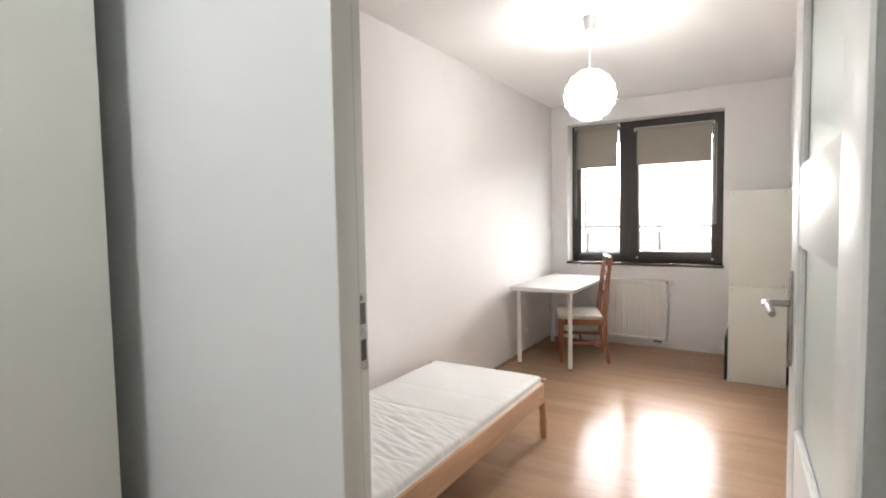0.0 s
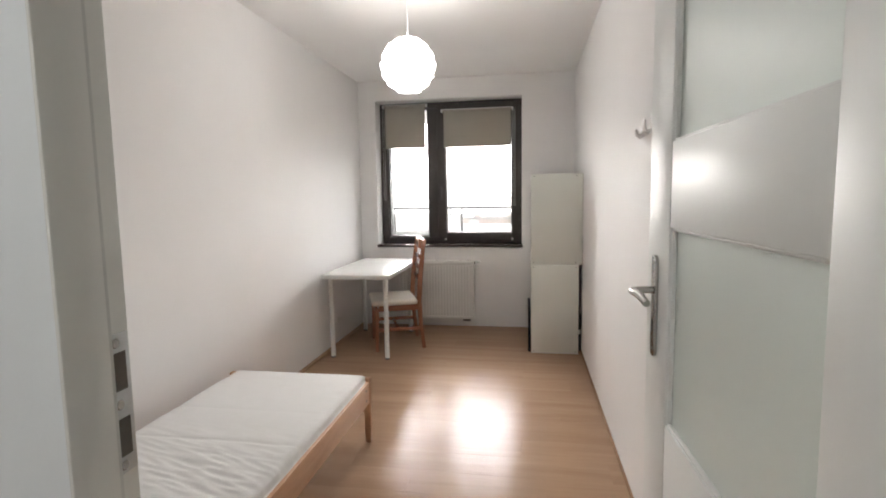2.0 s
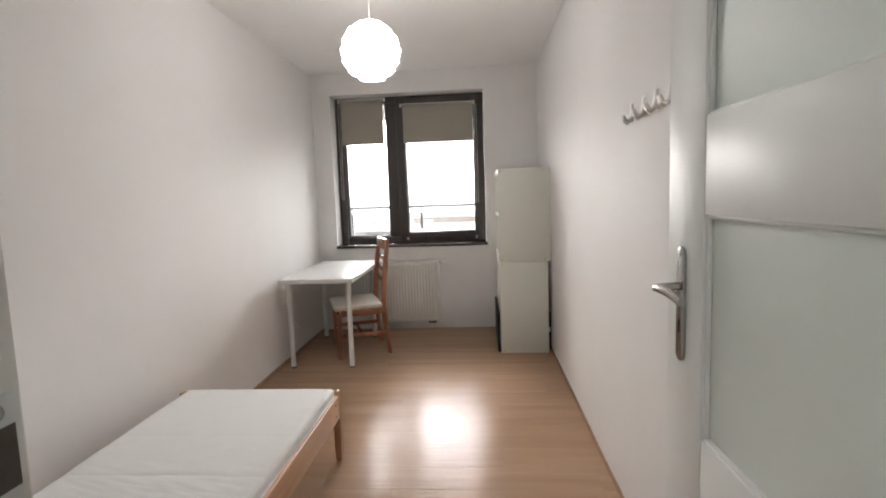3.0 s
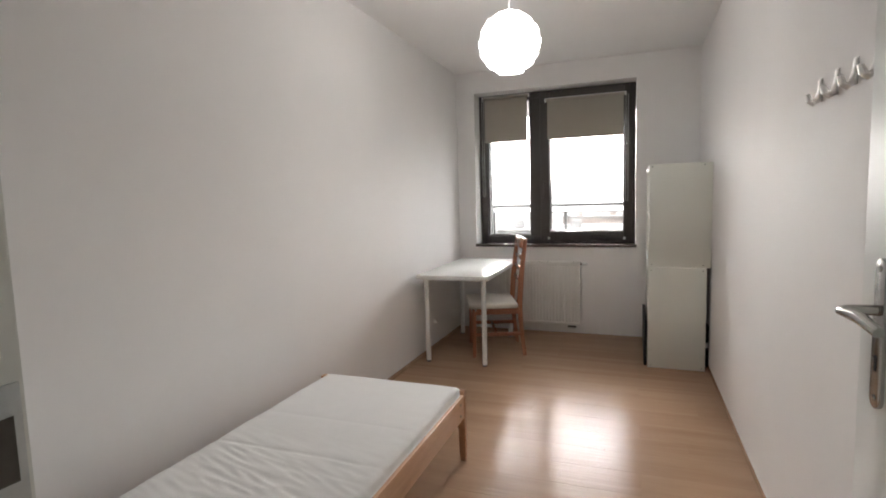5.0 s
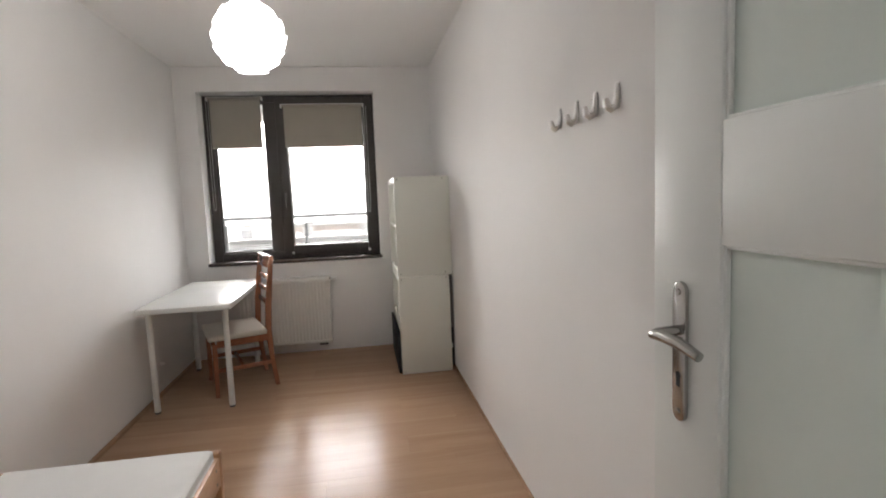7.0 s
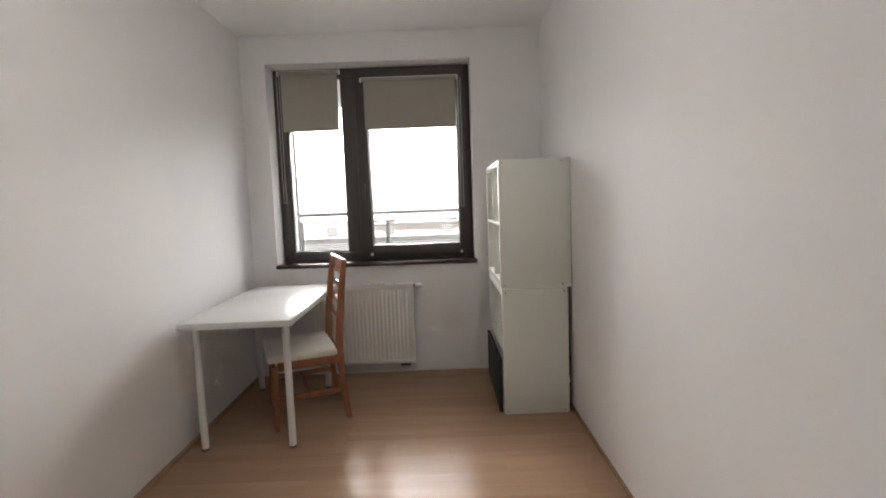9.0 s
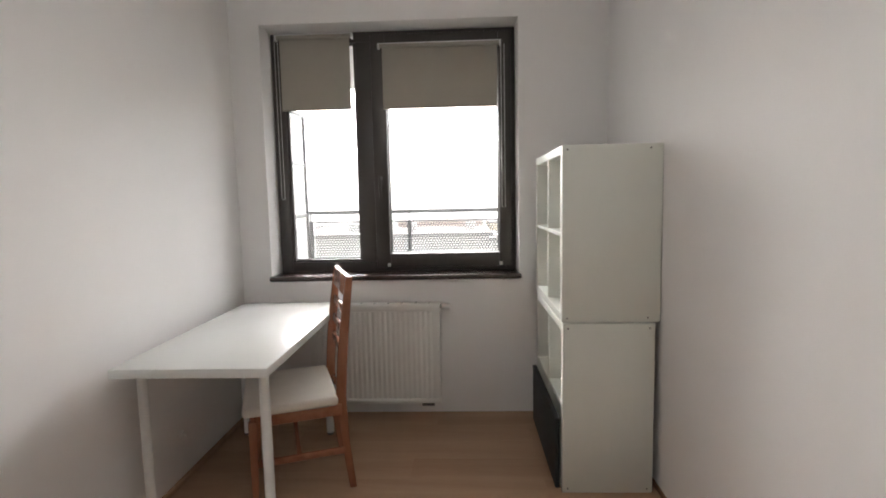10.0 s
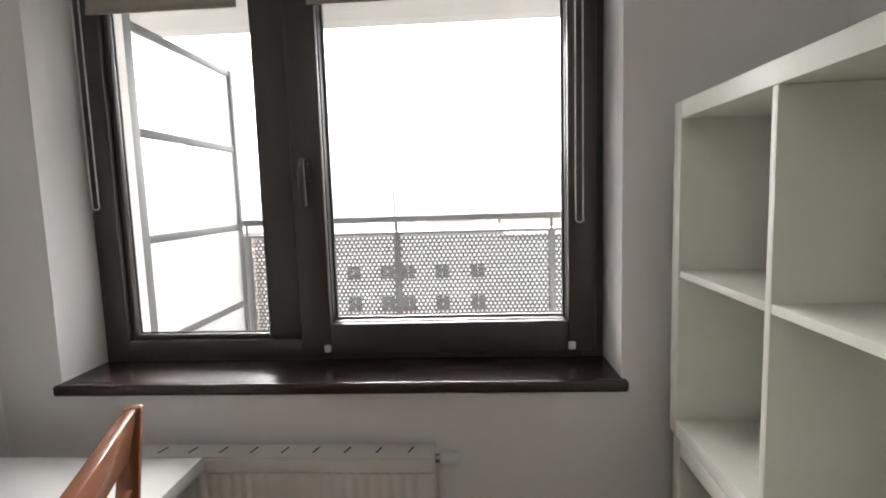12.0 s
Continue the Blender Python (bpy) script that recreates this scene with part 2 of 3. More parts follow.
def box(bm, x0, x1, y0, y1, z0, z1, bevel=0.0, seg=2):
    t = bmesh.new()
    bmesh.ops.create_cube(t, size=1.0)
    for v in t.verts:
        v.co = Vector(((x0 + x1) / 2 + v.co.x * (x1 - x0), (y0 + y1) / 2 + v.co.y * (y1 - y0), (z0 + z1) / 2 + v.co.z * (z1 - z0)))
    if bevel:
        bmesh.ops.bevel(t, geom=list(t.edges), offset=bevel, segments=seg, profile=0.5, affect="EDGES", clamp_overlap=True)
    add_mesh(bm, t)
    return bm


def tube(bm, pts, radii, seg=12, flat=None):
    """A round bar along points; flat: (w, h) factors for an oval section."""
    pts = [Vector(p) for p in pts]
    if not isinstance(radii, (list, tuple)):
        radii = [radii] * len(pts)
    rings, side = [], None
    for i, p in enumerate(pts):
        d = (pts[min(i + 1, len(pts) - 1)] - pts[max(i - 1, 0)]).normalized()
        if side is None:
            side = d.orthogonal().normalized()
        side = (side - d * side.dot(d)).normalized()
        up = d.cross(side)
        ring = []
        for k in range(seg):
            a = 2 * math.pi * k / seg
            o = side * math.cos(a) * radii[i] + up * math.sin(a) * radii[i]
            if flat:
                o = Vector((o.x * flat[0], o.y * flat[1], o.z * flat[2]))
            ring.append(bm.verts.new(p + o))
        rings.append(ring)
    for a, b in zip(rings, rings[1:]):
        for k in range(seg):
            bm.faces.new((a[k], a[(k + 1) % seg], b[(k + 1) % seg], b[k]))
    bm.faces.new(list(reversed(rings[0])))
    bm.faces.new(rings[-1])
    return bm


def prism(bm, outline, axis, lo, hi, bevel=0.0):
    """An outline of (u, v) pairs pushed along an axis from lo to hi."""
    t = bmesh.new()

    def at(u, v, w):
        return {"x": (w, u, v), "y": (u, w, v), "z": (u, v, w)}[axis]
    a = [t.verts.new(at(u, v, lo)) for u, v in outline]
    b = [t.verts.new(at(u, v, hi)) for u, v in outline]
    t.faces.new(a)
    t.faces.new(b)
    for i in range(len(outline)):
        j = (i + 1) % len(outline)
        t.faces.new((a[i], a[j], b[j], b[i]))
    bmesh.ops.recalc_face_normals(t, faces=list(t.faces))
    if bevel:
        bmesh.ops.bevel(t, geom=list(t.edges), offset=bevel, segments=2, profile=0.5, affect="EDGES", clamp_overlap=True)
    add_mesh(bm, t)
    return bm


def finish(bm, name, material, smooth=True):
    bmesh.ops.recalc_face_normals(bm, faces=list(bm.faces))
    me = bpy.data.meshes.new(name)
    bm.to_mesh(me)
    bm.free()
    me.materials.append(material)
    if smooth:
        for p in me.polygons:
            p.use_smooth = True
        me.set_sharp_from_angle(angle=radians(35))
    return me


def part(name, bm, material, parent, label="", smooth=True):
    ob = new(name, finish(bm, name, material, smooth))
    ob.parent = parent
    if label:
        tagged(ob, label)
    return ob


def thing(name, m, label, category, group="", kind=""):
    ob = new(name)
    ob.matrix_basis = m
    ob.empty_display_size = 0.1
    return tagged(ob, label, category, group, kind)


def structure(name, bm, material, label, category, smooth=True):
    return tagged(new(name, finish(bm, name, material, smooth)), label, category, "", "structure")


def B(*a, **k):
    return box(bmesh.new(), *a, **k)


# ---- the room's sizes ----
XW, XE, YS, YN, ZC = 0.292, 2.506, -0.764, 4.03, 2.565
YH = -0.850                       # the hall side of the door wall
WX0, WX1, WZ0, WZ1 = 0.473, 1.988, 0.868, 2.358
JX0, JX1, JZ = 1.632, 2.392, 2.115   # the clear door opening

# ---- walls, ceiling ----
bm = bmesh.new()
box(bm, 0.10, WX0, YN, 4.43, 0, ZC)
box(bm, WX1, 2.70, YN, 4.43, 0, ZC)
box(bm, WX0, WX1, YN, 4.43, 0, 0.836)
box(bm, WX0, WX1, YN, 4.43, WZ1, ZC)
structure("wall_north", bm, WALL, "matt white plaster wall with a deep window recess", "wall")
structure("wall_west", B(0.10, XW, YS, YN, 0, ZC), WALL, "long plain matt white plaster wall", "wall")
structure("wall_east", B(XE, 2.70, YS, YN, 0, ZC), WALL, "plain matt white plaster wall with hooks", "wall")
bm = bmesh.new()
box(bm, 0.10, JX0 - 0.05, YH, YS, 0, ZC)
box(bm, JX1 + 0.05, 3.40, YH, YS, 0, ZC)
box(bm, JX0 - 0.05, JX1 + 0.05, YH, YS, JZ + 0.05, ZC)
box(bm, JX0 - 0.05, JX0 - 0.0055, YH, YH + 0.0075, 0, JZ + 0.05)
box(bm, JX1 + 0.0055, JX1 + 0.05, YH, YH + 0.0075, 0, JZ + 0.05)
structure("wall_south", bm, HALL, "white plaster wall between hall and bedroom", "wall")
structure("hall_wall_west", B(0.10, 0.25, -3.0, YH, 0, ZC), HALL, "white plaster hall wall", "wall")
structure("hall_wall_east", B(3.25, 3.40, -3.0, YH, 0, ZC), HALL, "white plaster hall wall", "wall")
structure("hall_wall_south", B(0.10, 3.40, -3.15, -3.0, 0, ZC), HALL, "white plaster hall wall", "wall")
bm = B(0.10, 2.70, -0.86, 4.43, ZC, 2.78)
box(bm, 0.10, 3.40, -3.15, -0.86, ZC, 2.78)
structure("ceiling", bm, CEIL, "flat white painted ceiling", "ceiling")
bm = B(0.10, 2.70, -0.86, 4.43, -0.20, -0.012)
box(bm, 0.10, 3.40, -3.15, -0.86, -0.20, -0.012)
floor = structure("floor", bm, OAK, "warm brown glossy wood laminate floor", "floor")
bm = prism(bmesh.new(), [(XE, 0.0), (XE, 0.026), (XE - 0.004, 0.025), (XE - 0.006, 0.014), (XE - 0.007, 0.0)], "y", -0.75, YN, bevel=0.0015)
structure("skirting_east", bm, OAK, "narrow wood-coloured floor trim strip", "trim")
bm = prism(bmesh.new(), [(XW, 0.0), (XW, 0.026), (XW + 0.005, 0.025), (XW + 0.013, 0.014), (XW + 0.015, 0.0)], "y", -0.75, YN, bevel=0.0015)
structure("skirting_west", bm, OAK, "narrow wood-coloured floor trim strip", "trim")


# ---- door frame with strike plate ----
def door_frame():
    t = thing("door_frame", pose(0, 0, 0), "white enamelled door frame with a steel strike plate", "door frame", "", "structure")
    y0, y1, step = YH - 0.004, YS + 0.004, -0.800
    for name, sx, xa in (("jamb", 1, JX0), ("jamb", -1, JX1)):
        d = 0.014 if sx > 0 else 0.002
        o = [(xa, y0), (xa, step), (xa - sx * d, step + 0.001), (xa - sx * d, y1), (xa - sx * 0.055, y1), (xa - sx * 0.055, YH + 0.016), (xa - sx * 0.016, YH + 0.016), (xa - sx * 0.016, YH + 0.008), (xa - sx * 0.005, YH + 0.008), (xa - sx * 0.005, y0)]
        part(name, prism(bmesh.new(), o, "z", 0.0, JZ + 0.05, bevel=0.003), FRAMEW, t)
        if sx < 0:
            # dark grey strip before the leaf's hinge edge, beside the jamb
            part("rebate_strip", B(JX1 - 0.020, JX1 + 0.0015, step + 0.001, step + 0.009, 0.0, JZ, bevel=0.002), STRIPD, t, "dark grey strip along the hinge-side jamb")
            continue
        xs = xa - sx * 0.006
        part("rebate_strip", B(min(xs, xa - sx * 0.014), max(xs, xa - sx * 0.014), step + 0.001, step + 0.010, 0.0, JZ, bevel=0.002), SEAL, t, "thin grey rubber door seal")
    part("head", B(JX0, JX1, y0, y1, JZ, JZ + 0.05, bevel=0.003), FRAMEW, t)
    # strike plate in the rabbet
    xp = JX0 - 0.014
    pl = part("strike_plate", B(xp, xp + 0.002, -0.792, -0.764, 1.066, 1.217, bevel=0.0008), STEELPL, t, "steel strike plate with two dark slots")
    # plate is uncut: dark flat pieces carry the shade inside both slots
    for z0, z1 in ((1.156, 1.197), (1.085, 1.126)):
        part("slot", B(xp + 0.0021, xp + 0.0026, -0.7885, -0.7695, z0, z1), LOCKD, pl, "dark lock slot")
    for z in (1.207, 1.141, 1.075):
        bm = tube(bmesh.new(), [(xp + 0.002, -0.781, z), (xp + 0.0034, -0.781, z)], [0.0055, 0.0045], 14)
        part("screw", bm, CHROME, pl, "cross-head screw")
    return t


door_frame()


# ---- open door leaf ----
def door_leaf():
    L, H, T = 0.907, 2.090, 0.040
    d = thing("door_leaf", pose(2.366, -0.790, 0.008, 0, 0, 90 + 1.39), "open glossy white door with three frosted glass panes", "door")
    # local x runs from hinge to free edge, local y faces the hall side
    gx0, gx1 = 0.162, 0.738
    zs = [(0.183, 0.623), (0.820, 1.270), (1.457, 1.897)]
    part("stile", B(0.0, gx0, -T, 0, 0, H, bevel=0.003), LACQ, d)
    part("stile", B(gx1, L, -T, 0, 0, H, bevel=0.003), LACQ, d)
    edges = [0.0] + [v for z in zs for v in z] + [H]
    for a, b in zip(edges[::2], edges[1::2]):
        part("rail", B(gx0, gx1, -T + 0.0015, -0.0015, a, b, bevel=0.002), LACQ, d)
    for a, b in zs:
        part("pane", B(gx0 - 0.004, gx1 + 0.004, -T / 2 - 0.003, -T / 2 + 0.003, a - 0.004, b + 0.004), FROST, d, "frosted pale green glass pane")
        for bx in ((gx0, gx0 + 0.006, a, b), (gx1 - 0.006, gx1, a, b), (gx0 + 0.006, gx1 - 0.006, a, a + 0.006), (gx0 + 0.006, gx1 - 0.006, b - 0.006, b)):
            part("bead", B(bx[0], bx[1], -0.016, -0.006, bx[2], bx[3], bevel=0.0015), LACQ, d)
    # handle set on both faces
    for s, y in ((1, 0.0), (-1, -T)):
        o = [(0.824 + 0.0175 * math.cos(a), 1.184 + 0.0175 * math.sin(a)) for a in [math.pi * k / 8 for k in range(9)]]
        o += [(0.824 - 0.0175 * math.cos(a), 0.973 - 0.0175 * math.sin(a)) for a in [math.pi * k / 8 for k in range(9)]]
        ya, yb = (y + 0.0005, y + 0.0085) if s > 0 else (y - 0.0085, y - 0.0005)
        plate = part("backplate", prism(bmesh.new(), o, "y", ya, yb, bevel=0.002), CHROME, d, "long satin chrome backplate")
        yo = y + s * 0.0085
        reach = 0.058 if s > 0 else 0.040
        pts = [(0.824, yo, 1.117), (0.824, y + s * reach * 0.8, 1.117), (0.820, y + s * reach, 1.115), (0.794, y + s * (reach + 0.003), 1.119),
               (0.757, y + s * (reach - 0.003), 1.117), (0.717, y + s * (reach - 0.009), 1.105)]
        bm = tube(bmesh.new(), pts, [0.009, 0.008, 0.0085, 0.009, 0.010, 0.008], 14)
        part("lever", bm, CHROME, plate, "curved chrome lever handle")
        for z in (1.184, 0.973):
            part("screw", tube(bmesh.new(), [(0.824, yo - s * 0.002, z), (0.824, yo + s * 0.002, z)], [0.006, 0.005], 12), CHROME, plate)
        # no hole is cut: a flat black piece gives the keyhole's inner shade
        key = B(0.8195, 0.8285, min(yo, yo + s * 0.0006), max(yo, yo + s * 0.0006), 1.018, 1.036)
        tube(key, [(0.824, yo, 1.038), (0.824, yo + s * 0.0006, 1.038)], 0.0065, 14)
        part("keyhole", key, BLACKH, plate, "dark keyhole")
    for z in (0.25, 1.75):
        part("hinge", tube(bmesh.new(), [(-0.006, -T - 0.004, z), (-0.006, -T - 0.004, z + 0.10)], 0.008, 12), CHROME, d, "steel barrel hinge")
    return d


door_leaf()


# ---- window ----
def window():
    w = thing("window_1", pose(0, 0, 0), "dark brown two-light window with one opening sash", "window", "", "structure")
    y0, y1 = 4.205, 4.275
    fx0, fx1, fz0, fz1 = WX0 + 0.002, WX1 - 0.002, WZ0 - 0.0018, WZ1 - 0.002
    part("outer_frame", B(fx0, 0.549, y0, y1, fz0, fz1, bevel=0.004), DARK, w)
    part("outer_frame", B(1.925, fx1, y0, y1, fz0, fz1, bevel=0.004), DARK, w)
    part("outer_frame", B(0.549, 1.925, y0, y1, fz0, 0.930, bevel=0.004), DARK, w)
    part("outer_frame", B(0.549, 1.925, y0, y1, 2.295, fz1, bevel=0.004), DARK, w)
    part("mullion", B(1.003, 1.110, y0, y1, 0.930, 2.295, bevel=0.004), DARK, w)
    # glazing beads of the fixed light
    for b in ((0.549, 0.566, 0.930, 2.295), (0.986, 1.003, 0.930, 2.295), (0.566, 0.986, 0.930, 0.945), (0.566, 0.986, 2.280, 2.295)):
        part("bead", B(b[0], b[1], 4.222, 4.240, b[2], b[3], bevel=0.004), DARK, w)
    p = part("pane", B(0.552, 1.000, 4.245, 4.251, 0.933, 2.292), GLASS, w, "clear window pane")
    p.visible_shadow = False
    # opening sash
    s0, s1, sz0, sz1 = 1.100, 1.960, 0.892, 2.330
    ys, ye = 4.180, 4.262
    sash = part("sash", B(s0, 1.190, ys, 4.2045, sz0, sz1, bevel=0.005), DARK, w)
    part("sash_bar", B(1.882, s1, ys, 4.2045, sz0, sz1, bevel=0.005), DARK, sash)
    part("sash_bar", B(1.190, 1.882, ys, 4.2045, sz0, 0.980, bevel=0.005), DARK, sash)
    part("sash_bar", B(1.190, 1.882, ys, 4.2045, 2.245, sz1, bevel=0.005), DARK, sash)
    for b in ((1.110, 1.192, 0.930, 2.295), (1.880, 1.925, 0.930, 2.295), (1.192, 1.880, 0.930, 0.982), (1.192, 1.880, 2.243, 2.295)):
        part("sash_bar", B(b[0], b[1], 4.206, ye, b[2], b[3], bevel=0.003), DARK, sash)
    for b in ((1.192, 1.198, 0.982, 2.243), (1.874, 1.880, 0.982, 2.243), (1.198, 1.874, 0.982, 0.988)):
        part("spacer", B(b[0], b[1], 4.236, 4.252, b[2], b[3]), GALV, sash, "pale metal glass spacer bar")
    for b in ((0.566, 0.571, 0.945, 2.280), (0.571, 0.986, 0.945, 0.950)):
        part("spacer", B(b[0], b[1], 4.240, 4.2445, b[2], b[3]), GALV, w, "pale metal glass spacer bar")
    p = part("pane", B(1.193, 1.879, 4.238, 4.244, 0.983, 2.242), GLASS, sash, "clear window pane")
    p.visible_shadow = False
    base = part("handle_base", B(1.128, 1.156, 4.170, ys, 1.40, 1.47, bevel=0.004), DARK, sash, "dark handle rosette")
    part("handle", tube(bmesh.new(), [(1.142, 4.172, 1.455), (1.142, 4.145, 1.455), (1.142, 4.138, 1.44), (1.143, 4.136, 1.39), (1.146, 4.139, 1.33)],
                        [0.009, 0.009, 0.010, 0.010, 0.008], 12), DARK, base, "dark brown turn handle")
    for x in (1.180, 1.890):
        part("clip", B(x - 0.010, x + 0.010, ys - 0.012, ys - 0.0005, 0.898, 0.920, bevel=0.003), PLASTW, sash, "small white plastic clip")
    return w


window()
bm = B(0.468, 2.000, 3.998, YN - 0.001, 0.837, 0.867, bevel=0.008, seg=3)
box(bm, WX0 + 0.001, WX1 - 0.001, YN - 0.002, 4.285, 0.838, 0.866)
structure("window_sill", bm, SILLM, "dark brown glossy window sill board", "window sill")


# ---- roller blinds ----
def blind(x0, x1, z_top, z_low, chain_x, chain_low, label):
    b = thing("roller_blind", pose((x0 + x1) / 2, 4.165, z_top), label, "blind", "blinds on the window")
    c, h = (x1 - x0) / 2, z_top - z_low
    part("tube", tube(bmesh.new(), [(-c, -0.004, -0.014), (c, -0.004, -0.014)], 0.0125, 18), BLIND, b, "rolled fabric on its tube")
    for s in (-1, 1):
        part("bracket", B(min(s * c, s * (c + 0.012)), max(s * c, s * (c + 0.012)), -0.018, 0.014, -0.032, 0.002, bevel=0.003), PLASTW, b, "white end bracket")
    part("top_rail", B(-c, c, -0.010, 0.012, -0.003, 0.003, bevel=0.001), PLASTW, b, "thin pale top rail")
    g = bmesh.new()
    bmesh.ops.create_grid(g, x_segments=24, y_segments=16, size=0.5)
    for v in g.verts:
        x, z = v.co.x * 2 * (c - 0.012), (v.co.y - 0.5) * (h - 0.016) - 0.014
        v.co = Vector((x, 0.0065 + 0.0015 * math.sin(x * 17 + z * 5), z))
    bmesh.ops.solidify(g, geom=list(g.faces), thickness=0.0012)
    part("fabric", g, BLIND, b, "beige-grey woven blind fabric")
    part("bottom_bar", B(-c + 0.012, c - 0.012, 0.001, 0.011, -h, -h + 0.016, bevel=0.004), BLIND, b, "covered bottom bar")
    # bead chain loop
    beads = bmesh.new()
    cx = chain_x - (x0 + x1) / 2
    low, gap = chain_low - z_top, 0.011
    run = [(cx - gap, z) for z in np.arange(-0.02, low + gap, -0.010)] + \
          [(cx + gap * math.cos(a), low + gap + gap * math.sin(a)) for a in np.linspace(math.pi, 2 * math.pi, 6)] + \
          [(cx + gap * 0.8, z) for z in np.arange(low + gap, -0.02, 0.010)]
    tube(beads, [(x, -0.012, z) for x, z in run], 0.0021, 6)
    part("bead_chain", beads, CHAINM, b, "thin grey pull chain loop")
    return b


blind(0.530, 0.988, 2.336, 1.882, 0.528, 1.336, "narrow beige-grey roller blind pulled halfway down")
blind(1.162, 1.888, 2.268, 1.878, 1.909, 1.262, "wide beige-grey roller blind pulled partly down")


# ---- radiator ----
def radiator():
    x0, x1, z0, z1, yf = 0.72, 1.505, 0.090, 0.704, 3.930
    r = thing("radiator", pose((x0 + x1) / 2, yf, z0), "white ribbed panel radiator below the window", "radiator")
    c, h = (x1 - x0) / 2, z1 - z0
    # front sheet with vertical ribs
    o, n = [], 24
    pitch = (2 * c - 0.06) / n
    o.append((-c + 0.004, 0.002))
    o.append((-c + 0.028, 0.0))
    for k in range(n):
        x = -c + 0.03 + k * pitch
        o += [(x + pitch * 0.18, 0.0), (x + pitch * 0.38, 0.0032), (x + pitch * 0.62, 0.0032), (x + pitch * 0.82, 0.0)]
    o.append((c - 0.004, 0.002))
    o += [(c - 0.004, 0.018), (-c + 0.004, 0.018)]
    part("front_panel", prism(bmesh.new(), o, "z", 0.035, h - 0.045), RADW, r, "white ribbed sheet steel panel")
    part("edge_band", B(-c + 0.004, c - 0.004, -0.001, 0.018, 0.004, 0.0345, bevel=0.005), RADW, r)
    part("edge_band", B(-c + 0.004, c - 0.004, -0.001, 0.018, h - 0.0445, h - 0.006, bevel=0.005), RADW, r)
    part("back_panel", B(-c + 0.004, c - 0.004, 0.050, 0.066, 0.004, h - 0.006, bevel=0.004), RADW, r)
    for s in (-1, 1):
        part("side_cover", B(min(s * c, s * (c - 0.0038)), max(s * c, s * (c - 0.0038)), 0.000, 0.068, 0.0, h, bevel=0.0015), RADW, r)
    g = part("top_grille", B(-c + 0.004, c - 0.004, 0.001, 0.067, h - 0.0055, h, bevel=0.0015), RADW, r, "white top grille with slots")
    # slots are thin black pieces on the grille, their shade in the colour
    for x in np.arange(-c + 0.06, c - 0.03, 0.082):
        sl = bmesh.new()
        prism(sl, [(x, 0.020), (x + 0.005, 0.020), (x + 0.014, 0.050), (x + 0.009, 0.050)], "z", h + 0.0003, h + 0.0008)
        part("slot", sl, SLIT, g, "dark slanted vent slot")
    part("valve", tube(bmesh.new(), [(c, 0.034, h - 0.022), (c + 0.014, 0.034, h - 0.022)], 0.012, 14), CHROME, r, "steel valve collar")
    part("thermostat_head", tube(bmesh.new(), [(c + 0.012, 0.034, h - 0.022), (c + 0.02, 0.034, h - 0.022), (c + 0.055, 0.034, h - 0.022), (c + 0.062, 0.034, h - 0.022)],
                                 [0.014, 0.019, 0.018, 0.014], 18), PLASTW, r, "white plastic thermostat knob")
    for x in (c - 0.055, c - 0.105):
        part("pipe", tube(bmesh.new(), [(x, 0.036, 0.01), (x, 0.036, -0.02), (x, 0.050, -0.032), (x, 0.099, -0.034)], 0.008, 10), RADW, r, "white connecting pipe")
    part("valve_block", B(c - 0.118, c - 0.042, 0.024, 0.050, -0.022, 0.003, bevel=0.003), GALV, r, "grey valve block")
    for x in (-c + 0.12, c - 0.16):
        part("wall_bracket", B(x, x + 0.03, 0.066, 0.0995, 0.05, h - 0.06, bevel=0.002), RADW, r, "steel wall bracket")
    return r


radiator()


# ---- desk ----
def desk():
    x0, x1, y0, y1, zt = 0.368, 0.948, 2.694, 3.870, 0.736
    d = thing("desk", pose((x0 + x1) / 2, (y0 + y1) / 2, 0), "plain white laminate desk on round legs", "desk")
    a, b = (x1 - x0) / 2, (y1 - y0) / 2
    part("desktop", B(-a, a, -b, b, zt - 0.034, zt, bevel=0.0025), DESKW, d, "glossy white desktop")
    for sx, sy in ((-1, -1), (1, -1), (-1, 1), (1, 1)):
        x, y = sx * (a - 0.056) - (0.024 if sx < 0 else 0.014), sy * (b - 0.140)
        bm = tube(bmesh.new(), [(x, y, zt - 0.034), (x, y, zt - 0.040)], 0.045, 20)
        leg = part("leg", tube(bmesh.new(), [(x, y, zt - 0.0345), (x, y, 0.35), (x, y, 0.014)], 0.0195, 20), LEGW, d, "round white metal leg")
        part("mounting_plate", bm, LEGW, leg)
        part("foot", tube(bmesh.new(), [(x, y, 0.0145), (x, y, 0.003), (x, y, 0.0)], [0.0185, 0.0185, 0.016], 20), FOOT, leg, "dark plastic foot")
    return d


desk()


